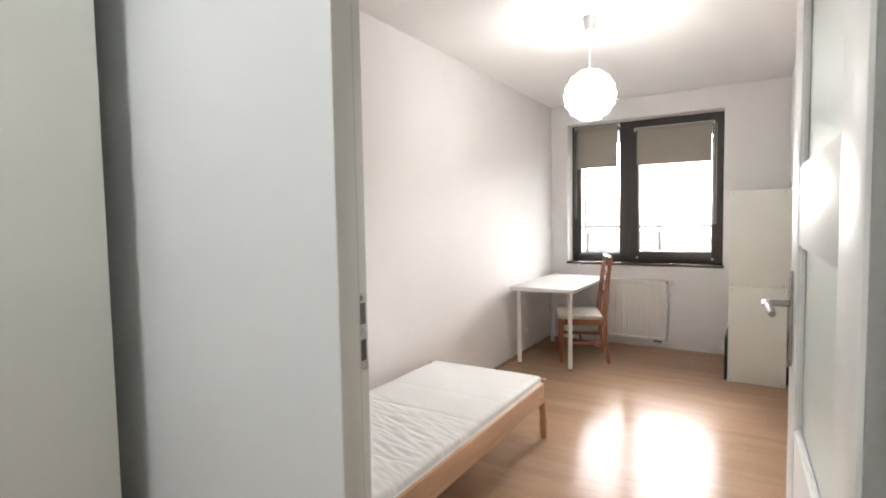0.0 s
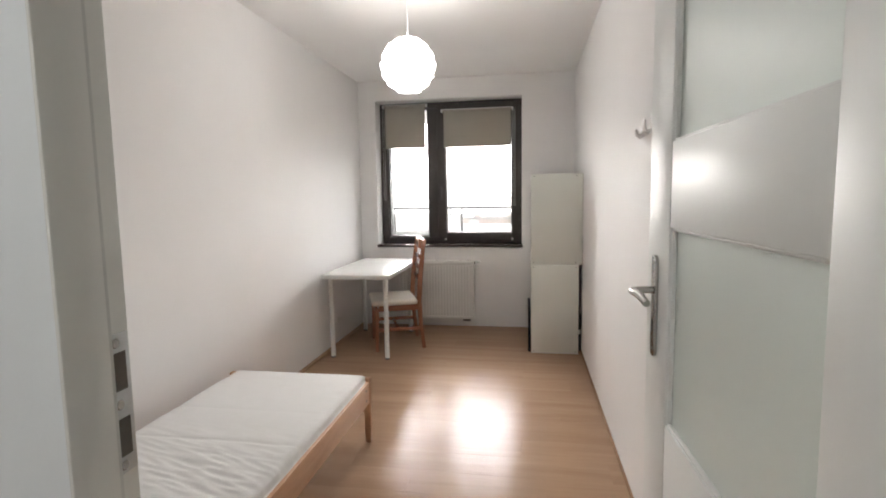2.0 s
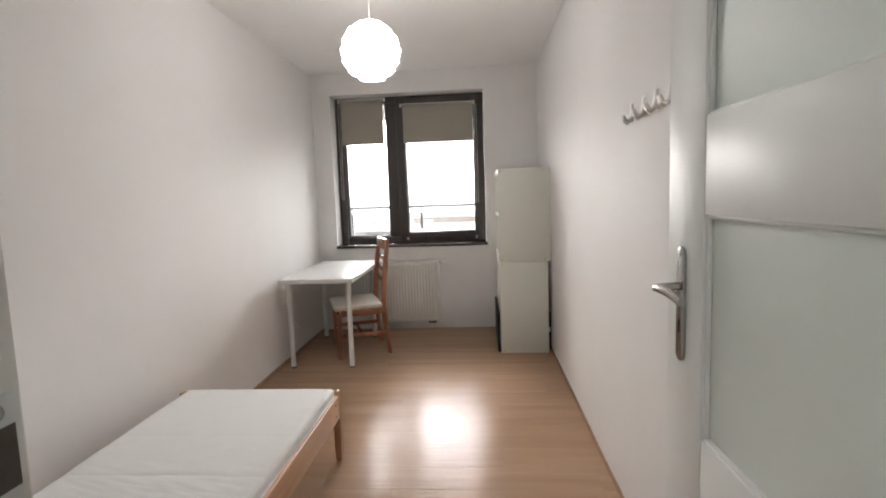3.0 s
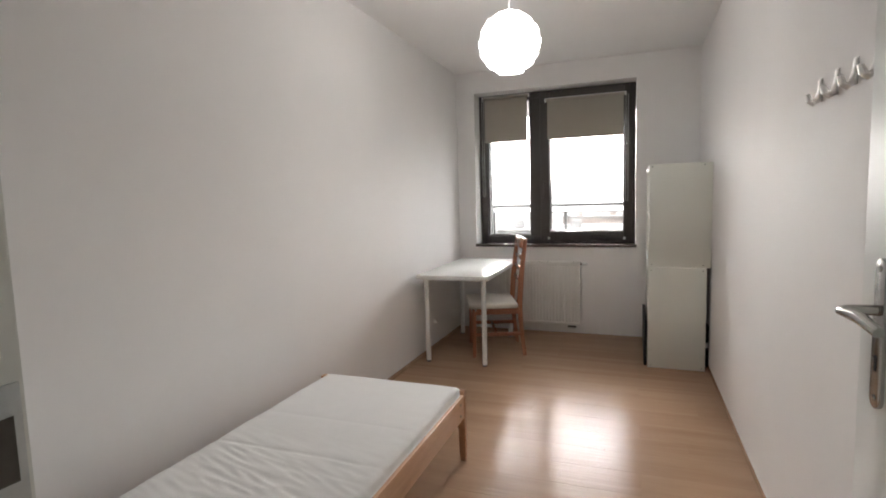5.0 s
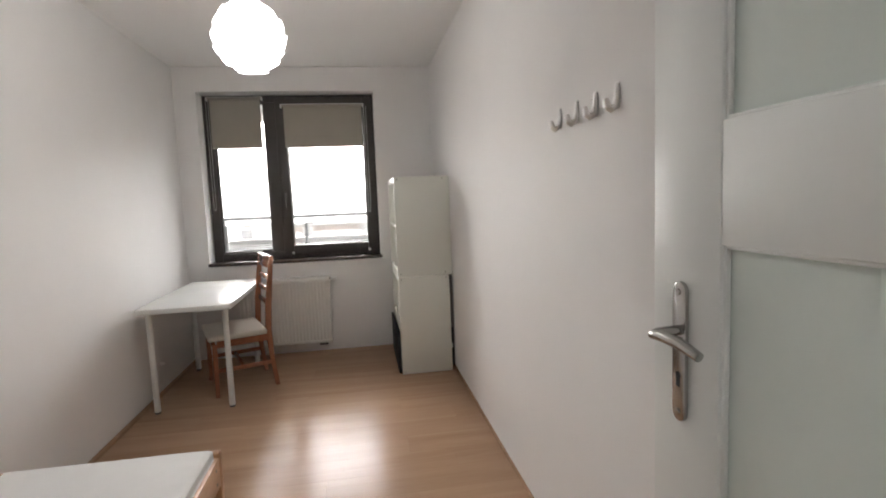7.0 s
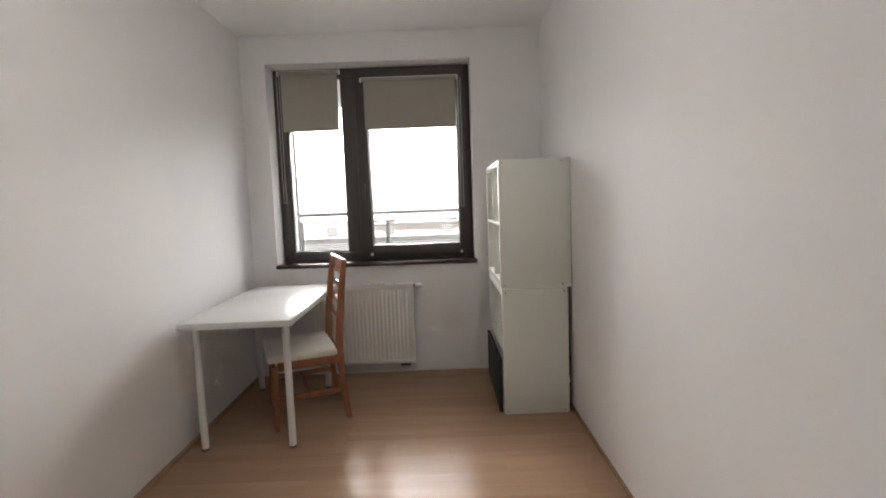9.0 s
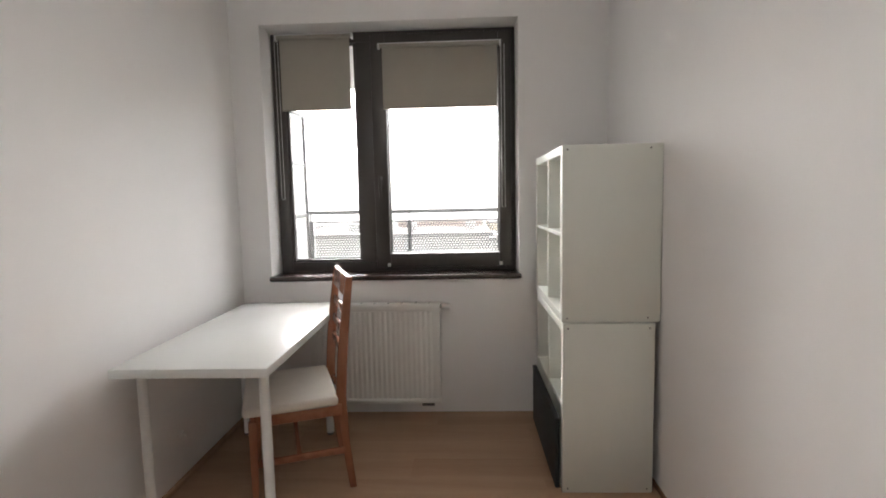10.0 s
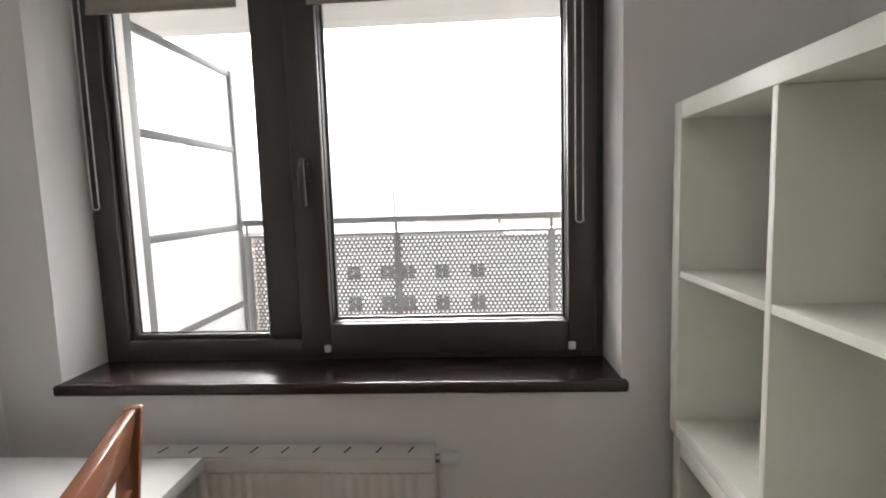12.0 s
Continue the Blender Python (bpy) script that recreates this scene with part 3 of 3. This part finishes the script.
# ---- chair ----
def chair():
    c = thing("chair", pose(0.832, 3.306, 0, 0, 0, 21.0), "reddish cherry-wood chair with a cream seat, pushed under the desk", "chair")
    # local -x is the front; the back stands at +x
    w, zs = 0.205, 0.422

    def post_outline():
        front = [(0.218, 0.0), (0.188, 0.22), (0.170, 0.44), (0.182, 0.62), (0.205, 0.80), (0.235, 0.985)]
        wid = [0.030, 0.036, 0.046, 0.046, 0.040, 0.030]
        return [(x, z) for x, z in front] + [(x + t, z) for (x, z), t in reversed(list(zip(front, wid)))]
    for s in (-1, 1):
        lo, hi = (s * w - 0.011, s * w + 0.011)
        part("back_post", prism(bmesh.new(), post_outline(), "y", lo, hi, bevel=0.004), CHERRY, c)
        o = [(-0.205, 0.0), (-0.178, 0.0), (-0.168, zs - 0.035), (-0.205, zs - 0.035)]
        part("front_leg", prism(bmesh.new(), o, "y", s * 0.222 - 0.013, s * 0.222 + 0.013, bevel=0.003), CHERRY, c)
        part("side_rail", B(-0.17, 0.192, s * 0.212 - 0.010, s * 0.212 + 0.010, zs - 0.065, zs - 0.012, bevel=0.003), CHERRYX, c)
        part("side_stretcher", B(-0.182, 0.200, s * 0.214 - 0.009, s * 0.214 + 0.009, 0.175, 0.205, bevel=0.004), CHERRYX, c)
    part("front_rail", B(-0.200, -0.180, -0.209, 0.209, zs - 0.065, zs - 0.012, bevel=0.003), CHERRYX, c)
    part("back_rail", B(0.195, 0.215, -0.193, 0.193, zs - 0.065, zs - 0.012, bevel=0.003), CHERRYX, c)
    part("cross_stretcher", B(-0.01, 0.01, -0.205, 0.205, 0.178, 0.202, bevel=0.004), CHERRYX, c)
    # cushion seat
    g = bmesh.new()
    box(g, -0.228, 0.176, -0.246, 0.246, zs - 0.011, zs + 0.030, bevel=0.016, seg=4)
    bmesh.ops.subdivide_edges(g, edges=list(g.edges), cuts=2, use_grid_fill=True)
    for v in g.verts:
        if v.co.z > zs + 0.015:
            k = max(0.0, (1 - (v.co.x / 0.23) ** 2) * (1 - (v.co.y / 0.25) ** 2))
            v.co.z += 0.014 * k
    part("seat", g, SEATF, c, "cream upholstered seat")
    # top rail and slats of the back
    part("top_rail", prism(bmesh.new(), [(0.222, 0.895), (0.242, 0.895), (0.259, 0.985), (0.236, 0.985)], "y", -0.194, 0.194, bevel=0.005), CHERRYX, c)
    for z0, z1, off in ((0.800, 0.835, 0.001), (0.705, 0.740, -0.008), (0.610, 0.645, -0.014)):
        x = 0.222 + off
        part("back_slat", prism(bmesh.new(), [(x - 0.002, z0), (x + 0.013, z0), (x + 0.017, z1), (x + 0.002, z1)], "y", -0.194, 0.194, bevel=0.003), CHERRYX, c)
    return c


chair()


# ---- shelf units, one on the other ----
def shelf_unit(z, D, label):
    W, H, T, t = 0.770, 0.768, 0.038, 0.016
    s = thing("cube_shelf", pose(2.078, 3.173 if z else 3.148, z), label, "shelf", "stacked cube shelves")
    # local x: depth towards the wall, local y: width
    part("side_panel", B(0, D, 0, T, 0, H, bevel=0.0015), SHELFW, s)
    part("side_panel", B(0, D, W - T, W, 0, H, bevel=0.0015), SHELFW, s)
    part("top_panel", B(0.0005, D, T, W - T, H - T, H, bevel=0.0015), SHELFW, s)
    part("bottom_panel", B(0.0005, D, T, W - T, 0, T, bevel=0.0015), SHELFW, s)
    part("divider", B(0.003, D, W / 2 - t / 2, W / 2 + t / 2, T, H - T, bevel=0.001), SHELFW, s)
    for a, b in ((T, W / 2 - t / 2), (W / 2 + t / 2, W - T)):
        part("shelf_board", B(0.004, D, a, b, H / 2 - t / 2, H / 2 + t / 2, bevel=0.001), SHELFW, s)
    part("back_board", B(D - 0.0005, D + 0.003, 0.004, W - 0.004, 0.004, H - 0.004), SHELFW, s)
    for x in (0.022, 0.371):
        for zz in (0.019, H - 0.019):
            part("screw", tube(bmesh.new(), [(x, 0.001, zz), (x, -0.0012, zz)], [0.0045, 0.004], 10), SCREW, s, "small grey screw head")
    return s


shelf_unit(0.0, 0.393, "white open cube shelf standing on the floor")
shelf_unit(0.7695, 0.423, "white open cube shelf stacked on another")


def black_panel():
    p = thing("storage_box", pose(2.052, 3.185, 0), "flat black fabric storage box before the shelf", "box")
    part("body", B(0, 0.020, 0, 0.735, 0.0, 0.322, bevel=0.004), BLACKP, p)
    part("rim", B(-0.002, 0.022, -0.002, 0.737, 0.3225, 0.330, bevel=0.002), BLACKP, p)
    return p


black_panel()


def cable_gap():
    p = thing("black_bag", pose(2.475, 3.22, 0), "limp black bag stuffed behind the shelf", "bag")
    g = bmesh.new()
    box(g, 0, 0.028, 0, 0.30, 0.008, 0.17, bevel=0.012, seg=3)
    box(g, 0.002, 0.026, 0.02, 0.26, 0.165, 0.20, bevel=0.010, seg=3)
    box(g, 0.0, 0.028, 0.01, 0.28, 0.195, 0.33, bevel=0.012, seg=3)
    part("body", g, BLACKP, p)
    part("tag", B(0.006, 0.022, -0.003, 0.010, 0.158, 0.196, bevel=0.003), PLASTW, p, "white tag")
    return p


cable_gap()


# ---- small outlet cap on the wall under the desk ----
def outlet():
    o = thing("wall_outlet", pose(XW, 3.25, 0.228), "small round white cable outlet cap", "outlet")
    part("cap", tube(bmesh.new(), [(0.0, 0, 0), (0.006, 0, 0), (0.010, 0, 0)], [0.020, 0.019, 0.014], 18), PLASTW, o)
    part("stub", tube(bmesh.new(), [(0.009, 0, 0), (0.018, 0, -0.002), (0.022, 0, -0.012)], [0.005, 0.005, 0.004], 8), PLASTW, o)
    return o


outlet()


# ---- bed with mattress ----
def bed():
    y0, y1 = -0.68, 1.352
    xw, xr = 0.392, 1.205
    b = thing("bed_frame", pose((xw + xr) / 2, (y0 + y1) / 2, 0), "low pine bed frame with tapered legs", "bed")
    a, l = (xr - xw) / 2, (y1 - y0) / 2
    for s in (-1, 1):
        part("side_rail", B(min(s * a, s * (a - 0.022)), max(s * a, s * (a - 0.022)), -l + 0.03, l - 0.035, 0.258, 0.374, bevel=0.003), PINE, b)
        part("inner_ledge", B(min(s * (a - 0.022), s * (a - 0.045)), max(s * (a - 0.022), s * (a - 0.045)), -l + 0.05, l - 0.05, 0.2595, 0.27), PINE, b)
    for s in (-1, 1):
        part("end_rail", B(-a + 0.03, a - 0.03, s * (l - 0.022) - 0.011, s * (l - 0.022) + 0.011, 0.235, 0.375, bevel=0.003), PINEX, b)
    for sx in (-1, 1):
        for sy in (-1, 1):
            # tapered on the inner side, the foot set a little outwards
            xo = sx * a
            top, foot, knee = sx * (a - 0.036), sx * (a - 0.028), sx * (a - 0.034)
            g = bmesh.new()
            out = 0.06 if sy > 0 else 0.004
            levels = [(0.392, top, 0.0), (0.215, top, 0.0), (0.185, knee, out * 0.1), (0.09, knee, out * 0.5), (0.0, foot, out)]
            rings = []
            for z, xi, k in levels:
                sh = -sx * 0.35 * k
                ring = [(xi + sh, -0.036), (xo + sh, -0.036), (xo + sh, 0.0), (xi + sh, 0.0)]
                rings.append([g.verts.new((u, sy * (l + k + v * (1.0 if z > 0.2 else 0.8)), z)) for u, v in ring])
            for ra, rb in zip(rings, rings[1:]):
                for q in range(4):
                    g.faces.new((ra[q], ra[(q + 1) % 4], rb[(q + 1) % 4], rb[q]))
            g.faces.new(rings[0])
            g.faces.new(rings[-1])
            bmesh.ops.recalc_face_normals(g, faces=list(g.faces))
            bmesh.ops.bevel(g, geom=list(g.edges), offset=0.003, segments=2, profile=0.5, affect="EDGES", clamp_overlap=True)
            part("leg", g, PINEZ, b, "tapered pine leg")
    for k in range(13):
        y = -l + 0.09 + k * (2 * l - 0.18) / 12
        part("slat", B(-a + 0.03, a - 0.03, y - 0.035, y + 0.035, 0.2705, 0.286, bevel=0.002), PINEX, b)
    for y in (-0.93, 0.93):
        for z in (0.288, 0.344):
            part("bolt", tube(bmesh.new(), [(a - 0.001, y, z), (a + 0.0015, y, z)], 0.007, 10), SCREW, b, "dark bolt head")
    return b


bed()


def mattress():
    x0, x1, y0, y1, z0, z1 = 0.440, 1.1815, -0.650, 1.322, 0.2865, 0.415
    m = thing("mattress", pose((x0 + x1) / 2, (y0 + y1) / 2, z0), "thin white quilted mattress, slightly wrinkled", "mattress")
    a, l, h = (x1 - x0) / 2, (y1 - y0) / 2, z1 - z0
    g = bmesh.new()
    nx, ny = 70, 250
    seams = ((-0.80, 0.0025), (-0.30, 0.0025), (0.187, 0.0024), (0.475, 0.0009))

    def rim(t, half):
        e = half - abs(t)
        return 0.014 * (1 - math.sqrt(max(0.0, 1 - (1 - min(e, 0.03) / 0.03) ** 2)))
    top = []
    for j in range(ny + 1):
        row = []
        for i in range(nx + 1):
            u, v = -a + 2 * a * i / nx, -l + 2 * l * j / ny
            z = h - max(rim(u, a), rim(v, l))
            bend = 0.015 * noise.noise(Vector((u * 2.0, 3.1, 0)))
            for q, deep in seams:
                z -= deep * math.exp(-((v + bend - q) / 0.006) ** 2) + deep * 0.5 * math.exp(-((v + bend - q) / 0.03) ** 2)
            near = 1 / (1 + math.exp((v - 0.17) * 16))
            wr = noise.noise(Vector((u * 6 + v * 3.0, v * 34 + u * 10, 1.7)))
            z += near * 0.0030 * (0.45 - 2.2 * abs(wr))
            z += near * 0.0022 * noise.noise(Vector((u * 11, v * 60 + u * 16, 7.7)))
            edge = math.exp(-((a - abs(u)) / 0.07) ** 2)
            z += 0.0025 * edge * noise.noise(Vector((u * 9, v * 24, 2.2)))
            z += 0.004 * noise.noise(Vector((u * 3, v * 3, 4.0)))
            row.append(g.verts.new((u, v, z)))
        top.append(row)
    for j in range(ny):
        for i in range(nx):
            g.faces.new((top[j][i], top[j][i + 1], top[j + 1][i + 1], top[j + 1][i]))
    ring = [top[0][i] for i in range(nx + 1)] + [top[j][nx] for j in range(1, ny + 1)] + \
           [top[ny][i] for i in range(nx - 1, -1, -1)] + [top[j][0] for j in range(ny - 1, 0, -1)]
    prev = ring
    for zz, out in ((0.075, 0.006), (0.035, 0.006), (0.0, -0.004)):
        cur = []
        for v in ring:
            d = Vector((v.co.x / a, v.co.y / l, 0))
            d = Vector((d.x if abs(d.x) > 0.999 else 0, d.y if abs(d.y) > 0.999 else 0, 0))
            wob = 0.003 * noise.noise(Vector((v.co.x * 9, v.co.y * 9, zz * 20)))
            cur.append(g.verts.new((v.co.x + d.x * (out + wob), v.co.y + d.y * (out + wob), zz)))
        for k in range(len(ring)):
            j = (k + 1) % len(ring)
            g.faces.new((prev[k], cur[k], cur[j], prev[j]))
        prev = cur
    g.faces.new(prev)
    part("cover", g, QUILT, m)
    pipe = bmesh.new()
    for s in (-1, 1):
        tube(pipe, [(s * (a + 0.006), -l + 0.02, 0.088), (s * (a + 0.006), l - 0.02, 0.088)], 0.0035, 8)
    part("piping", pipe, QUILT, m, "stitched edge piping")
    return m


mattress()


# ---- wall hooks ----
def hook(y, z):
    h = thing("wall_hook", pose(XE, y, z), "small brushed steel coat hook on the wall", "hook", "row of wall hooks")
    part("back_plate", B(-0.004, 0, -0.007, 0.007, -0.040, 0.030, bevel=0.0018), HOOKM, h)
    pts = [(-0.004, 0, 0.026), (-0.006, 0, -0.012), (-0.012, 0, -0.034), (-0.022, 0, -0.041), (-0.032, 0, -0.034), (-0.038, 0, -0.014)]
    part("prong", tube(bmesh.new(), pts, [0.006, 0.008, 0.010, 0.0105, 0.0095, 0.007], 12, flat=(1, 1.4, 1)), HOOKM, h)
    return h


for hy in (0.940, 0.804, 0.674, 0.547):
    hook(hy, 1.624)


# ---- ceiling pendant lamp ----
def pendant():
    x, y, z = 1.379, 1.662, 2.094
    p = thing("pendant_lamp", pose(x, y, ZC), "lit round white pendant lamp with scalloped petals", "lamp")
    top = ZC
    part("canopy", tube(bmesh.new(), [(0, 0, 0), (0, 0, -0.012), (0, 0, -0.075), (0, 0, -0.083)], [0.046, 0.045, 0.034, 0.026], 24), CUP, p, "pale grey plastic ceiling cup")
    part("cord", tube(bmesh.new(), [(0, 0, -0.08), (0, 0, z - top + 0.145)], 0.0032, 8), PLASTW, p, "white cord")
    R = 0.135
    g = bmesh.new()
    bmesh.ops.create_uvsphere(g, u_segments=24, v_segments=14, radius=R)
    for v in g.verts:
        v.co.z = v.co.z * 0.985 + z - top
    shade = part("shade", g, SHADE, p, "glowing white round shade")
    g = bmesh.new()
    mid = g.verts.new((0, 0, 0.004))
    rim = []
    for q in range(12):
        a = 2 * math.pi * q / 12
        rim.append(g.verts.new((0.040 * math.cos(a), 0.040 * math.sin(a), 0.011 + 0.007 * math.sin(a))))
    for q in range(12):
        g.faces.new((mid, rim[q], rim[(q + 1) % 12]))
    petal = finish(g, "petal", SHADE)
    rings = 8
    for k in range(rings):
        th = math.pi * (k + 0.7) / (rings + 0.4)
        n = max(4, int(round(12 * math.sin(th))))
        for i in range(n):
            ph = 2 * math.pi * (i + 0.5 * (k % 2)) / n
            d = Vector((math.sin(th) * math.cos(ph), math.sin(th) * math.sin(ph), math.cos(th)))
            o = new("petal", petal)
            o.parent = shade
            o.matrix_basis = Matrix.Translation(d * R + Vector((0, 0, z - top))) @ d.to_track_quat("Z", "Y").to_matrix().to_4x4()
    return p


pendant()


# ---- hall: added unseen fill light, and wardrobe ----
# assumed lamp out of view, added so the hall walls are lit
def hall_fill_light():
    p = thing("added_hall_light", pose(1.40, -2.0, ZC), "unseen round ceiling light, added to brighten the hall", "lamp")
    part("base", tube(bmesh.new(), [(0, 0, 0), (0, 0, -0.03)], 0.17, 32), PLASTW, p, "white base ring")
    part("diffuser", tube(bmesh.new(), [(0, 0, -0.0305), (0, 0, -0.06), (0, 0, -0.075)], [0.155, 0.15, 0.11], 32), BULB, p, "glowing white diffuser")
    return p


hall_fill_light()


def wardrobe():
    w = thing("hall_wardrobe", pose(0.255, -2.218, 0), "tall plain white hall wardrobe", "wardrobe")
    part("body", B(0, 0.72, 0, 1.29, 0.0, 2.53, bevel=0.003), SHELFW, w)
    for k in range(2):
        d = part("door", B(0.7205, 0.742, 0.004 + k * 0.644, 0.642 + k * 0.644, 0.06, 2.52, bevel=0.002), SHELFW, w, "flat white wardrobe door")
        part("handle", tube(bmesh.new(), [(0.742, 0.60 + k * 0.09, 1.0), (0.765, 0.60 + k * 0.09, 1.0), (0.765, 0.60 + k * 0.09, 1.15), (0.742, 0.60 + k * 0.09, 1.15)], 0.005, 8), CHROME, d, "slim metal handle")
    return w


wardrobe()


# ---- balcony outside ----
structure("balcony_floor", B(-1.2, 4.6, 4.43, 6.08, -0.25, -0.06), CONC, "grey concrete balcony slab", "balcony")
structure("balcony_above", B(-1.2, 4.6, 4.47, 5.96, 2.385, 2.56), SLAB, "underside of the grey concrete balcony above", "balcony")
bm = bmesh.new()
box(bm, -4.0, 0.10, 4.05, 4.43, -3.0, 6.0)
box(bm, 2.70, 8.0, 4.05, 4.43, -3.0, 6.0)
box(bm, 0.10, 2.70, 4.44, 4.46, 2.78, 6.0)
structure("facade_own", bm, RENDERW, "pale rendered house wall beside the window", "facade")


def balcony_railing():
    yr = 5.95
    r = thing("balcony_railing", pose(0.157, yr, -0.06), "galvanised balcony railing with perforated metal panels", "railing")
    # local origin at the left post's foot
    part("handrail", B(-0.02, 3.94, -0.030, 0.030, 1.247, 1.286, bevel=0.004), GALV, r, "flat steel handrail")
    for x in (0.0, 0.974, 1.948, 2.922, 3.896):
        post = part("post", B(x - 0.022, x + 0.022, -0.010, 0.010, 0.0, 1.182, bevel=0.003), GALV, r, "flat steel post")
        part("stem", tube(bmesh.new(), [(x, 0, 1.182), (x, 0, 1.248)], 0.008, 10), GALV, post)
    # perforated sheet: hexagonal cells with round holes
    pitch, hole = 0.028, 0.0092
    verts, faces = [], []
    x, row, z = 0.02, 0, 0.20
    while z < 1.158:
        x = 0.035 + (pitch / 2 if row % 2 else 0)
        while x < 3.86:
            k0 = len(verts)
            for q in range(6):
                a = radians(60 * q + 30)
                verts.append((x + pitch / math.sqrt(3) * math.cos(a), 0.014, z + pitch / math.sqrt(3) * math.sin(a)))
            for q in range(6):
                a = radians(60 * q + 30)
                verts.append((x + hole * math.cos(a), 0.014, z + hole * math.sin(a)))
            for q in range(6):
                p = (q + 1) % 6
                faces.append((k0 + q, k0 + p, k0 + 6 + p, k0 + 6 + q))
            x += pitch
        z += pitch * math.sqrt(3) / 2
        row += 1
    me = bpy.data.meshes.new("perforated_panel")
    me.from_pydata(verts, [], faces)
    me.materials.append(SHEET)
    sheet = new("perforated_panel", me)
    sheet.parent = r
    tagged(sheet, "perforated grey metal sheet")
    part("panel_edge", B(0.02, 3.88, 0.011, 0.017, 1.164, 1.182, bevel=0.001), GALV, r)
    return r


balcony_railing()


def balcony_screen():
    s = thing("balcony_screen", pose(0.140, 4.893, -0.06), "side screen with grey steel frame and pale glass", "screen")
    D = 0.985
    part("post", B(-0.022, 0.022, -0.055, 0.055, 0, 2.30, bevel=0.003), GALV, s, "grey steel post")
    part("post", B(-0.018, 0.018, D - 0.02, D + 0.02, 0, 2.205, bevel=0.003), GALV, s, "grey steel post")
    zs = (0.765, 1.248, 1.728, 2.185)
    for z in zs:
        part("rail", B(-0.014, 0.014, 0.055, D - 0.02, z - 0.02, z + 0.018, bevel=0.003), GALV, s, "grey steel cross rail")
    for a, b in zip((0.08,) + zs, zs):
        part("pane", B(-0.004, 0.004, 0.056, D - 0.021, a + 0.019, b - 0.021), OPAL, s, "pale opal glass pane")
    return s


balcony_screen()

# ---- town in the distance ----
structure("ground", B(-3000, 3000, -3000, 4000, -14.2, -14.0), GROUND, "grey town ground far below", "ground")


def far_house(x0, x1, y, depth, z1, mat, rows, columns, label, mast=None):
    """rows: heights of the window sills; columns: left edges of the windows, both from the wall's own corner."""
    h = thing("apartment_building", pose(x0, y, -14), label, "building", "far buildings")
    W, H = x1 - x0, z1 + 14
    part("wall", B(0, W, 0, depth, 0, H), mat, h)
    part("roof", B(-0.3, W + 0.3, -0.3, depth + 0.3, H + 0.002, H + 0.35), ROOFM, h, "flat dark roof")
    part("cornice", B(-0.1, W + 0.1, -0.45, -0.002, H - 1.85, H - 1.45), LACQ, h, "pale projecting band below the eaves")
    for z in rows:
        for x in columns:
            win = part("window", B(x, x + 1.25, -0.06, -0.002, z, z + 1.3), LACQ, h, "white framed window")
            for k in (0, 1):
                part("pane", B(x + 0.07 + k * 0.58, x + 0.60 + k * 0.58, -0.075, -0.0605, z + 0.08, z + 1.22), PANEDARK, win, "dark window pane")
            part("sill", B(x - 0.08, x + 1.33, -0.16, -0.061, z - 0.08, z - 0.002), ROOFM, win)
    if mast:
        part("antenna", tube(bmesh.new(), [(mast, 2, H + 0.35), (mast, 2, H + 4.3)], [0.08, 0.06], 8), GALV, h, "thin roof antenna")
    for x in np.arange(2.0, W - 1.0, 5.3):
        part("chimney", B(x, x + 0.9, 3.0, 3.7, H + 0.352, H + 1.1), mat, h, "short square chimney")
    return h


far_house(-16.0, 3.8, 44.0, 10.0, -1.9, RENDERW, (8.5, 5.9, 3.3), (1.6, 4.4, 7.1, 9.9, 11.6, 14.4, 17.3),
          "pale rendered apartment block with rows of dark windows", mast=11.0)
far_house(3.9, 24.0, 47.0, 10.0, -2.6, LACQ, (5.6, 2.8), (7.4, 10.2, 13.0, 15.8), "white rendered apartment block beside a gap")
far_house(-40.0, -18.5, 60.0, 12.0, -2.6, RENDERB, (7.6, 4.6, 1.6), tuple(1.5 + 3.4 * k for k in range(6)), "reddish apartment block beyond the street")
far_house(-9.0, 5.0, 85.0, 12.0, -2.4, RENDERB, (8.2, 5.2, 2.2), tuple(1.2 + 3.2 * k for k in range(4)), "reddish distant apartment block behind the others")
far_house(6.0, 22.0, 82.0, 12.0, -2.7, RENDERO, (8.0, 5.0, 2.0), tuple(1.2 + 3.2 * k for k in range(4)), "ochre distant apartment block behind the others")


# ---- floor planks ----
PLANKS = {}


def plank_mesh(length, width):
    key = (round(length, 3), round(width, 3))
    if key not in PLANKS:
        c, z0 = 0.0005, -0.0118
        v = [(0, 0, z0), (length, 0, z0), (length, width, z0), (0, width, z0), (0, 0, -c), (length, 0, -c), (length, width, -c), (0, width, -c),
             (c, c, 0), (length - c, c, 0), (length - c, width - c, 0), (c, width - c, 0)]
        f = [(0, 1, 5, 4), (1, 2, 6, 5), (2, 3, 7, 6), (3, 0, 4, 7), (4, 5, 9, 8), (5, 6, 10, 9), (6, 7, 11, 10), (7, 4, 8, 11), (8, 9, 10, 11), (3, 2, 1, 0)]
        me = bpy.data.meshes.new("plank")
        me.from_pydata(v, [], f)
        me.materials.append(OAK)
        PLANKS[key] = me
    return PLANKS[key]


PW, PL = 0.193, 1.29
rng = random.Random(7)
y, row = YN - PW, 0
while y > -3.0:
    xa, xb = (XW, XE) if y > YH else (0.25, 3.25)
    x = xa - (0.0, 0.86, 0.43)[row % 3] - rng.choice((0.0, 0.1, 0.2))
    while x < xb:
        a, b = max(x, xa), min(x + PL, xb)
        if b - a > 0.02:
            o = new("plank", plank_mesh(b - a - 0.0002, PW - 0.0002))
            o.location = (a, y, 0)
            o.parent = floor
        x += PL
    y -= PW
    row += 1
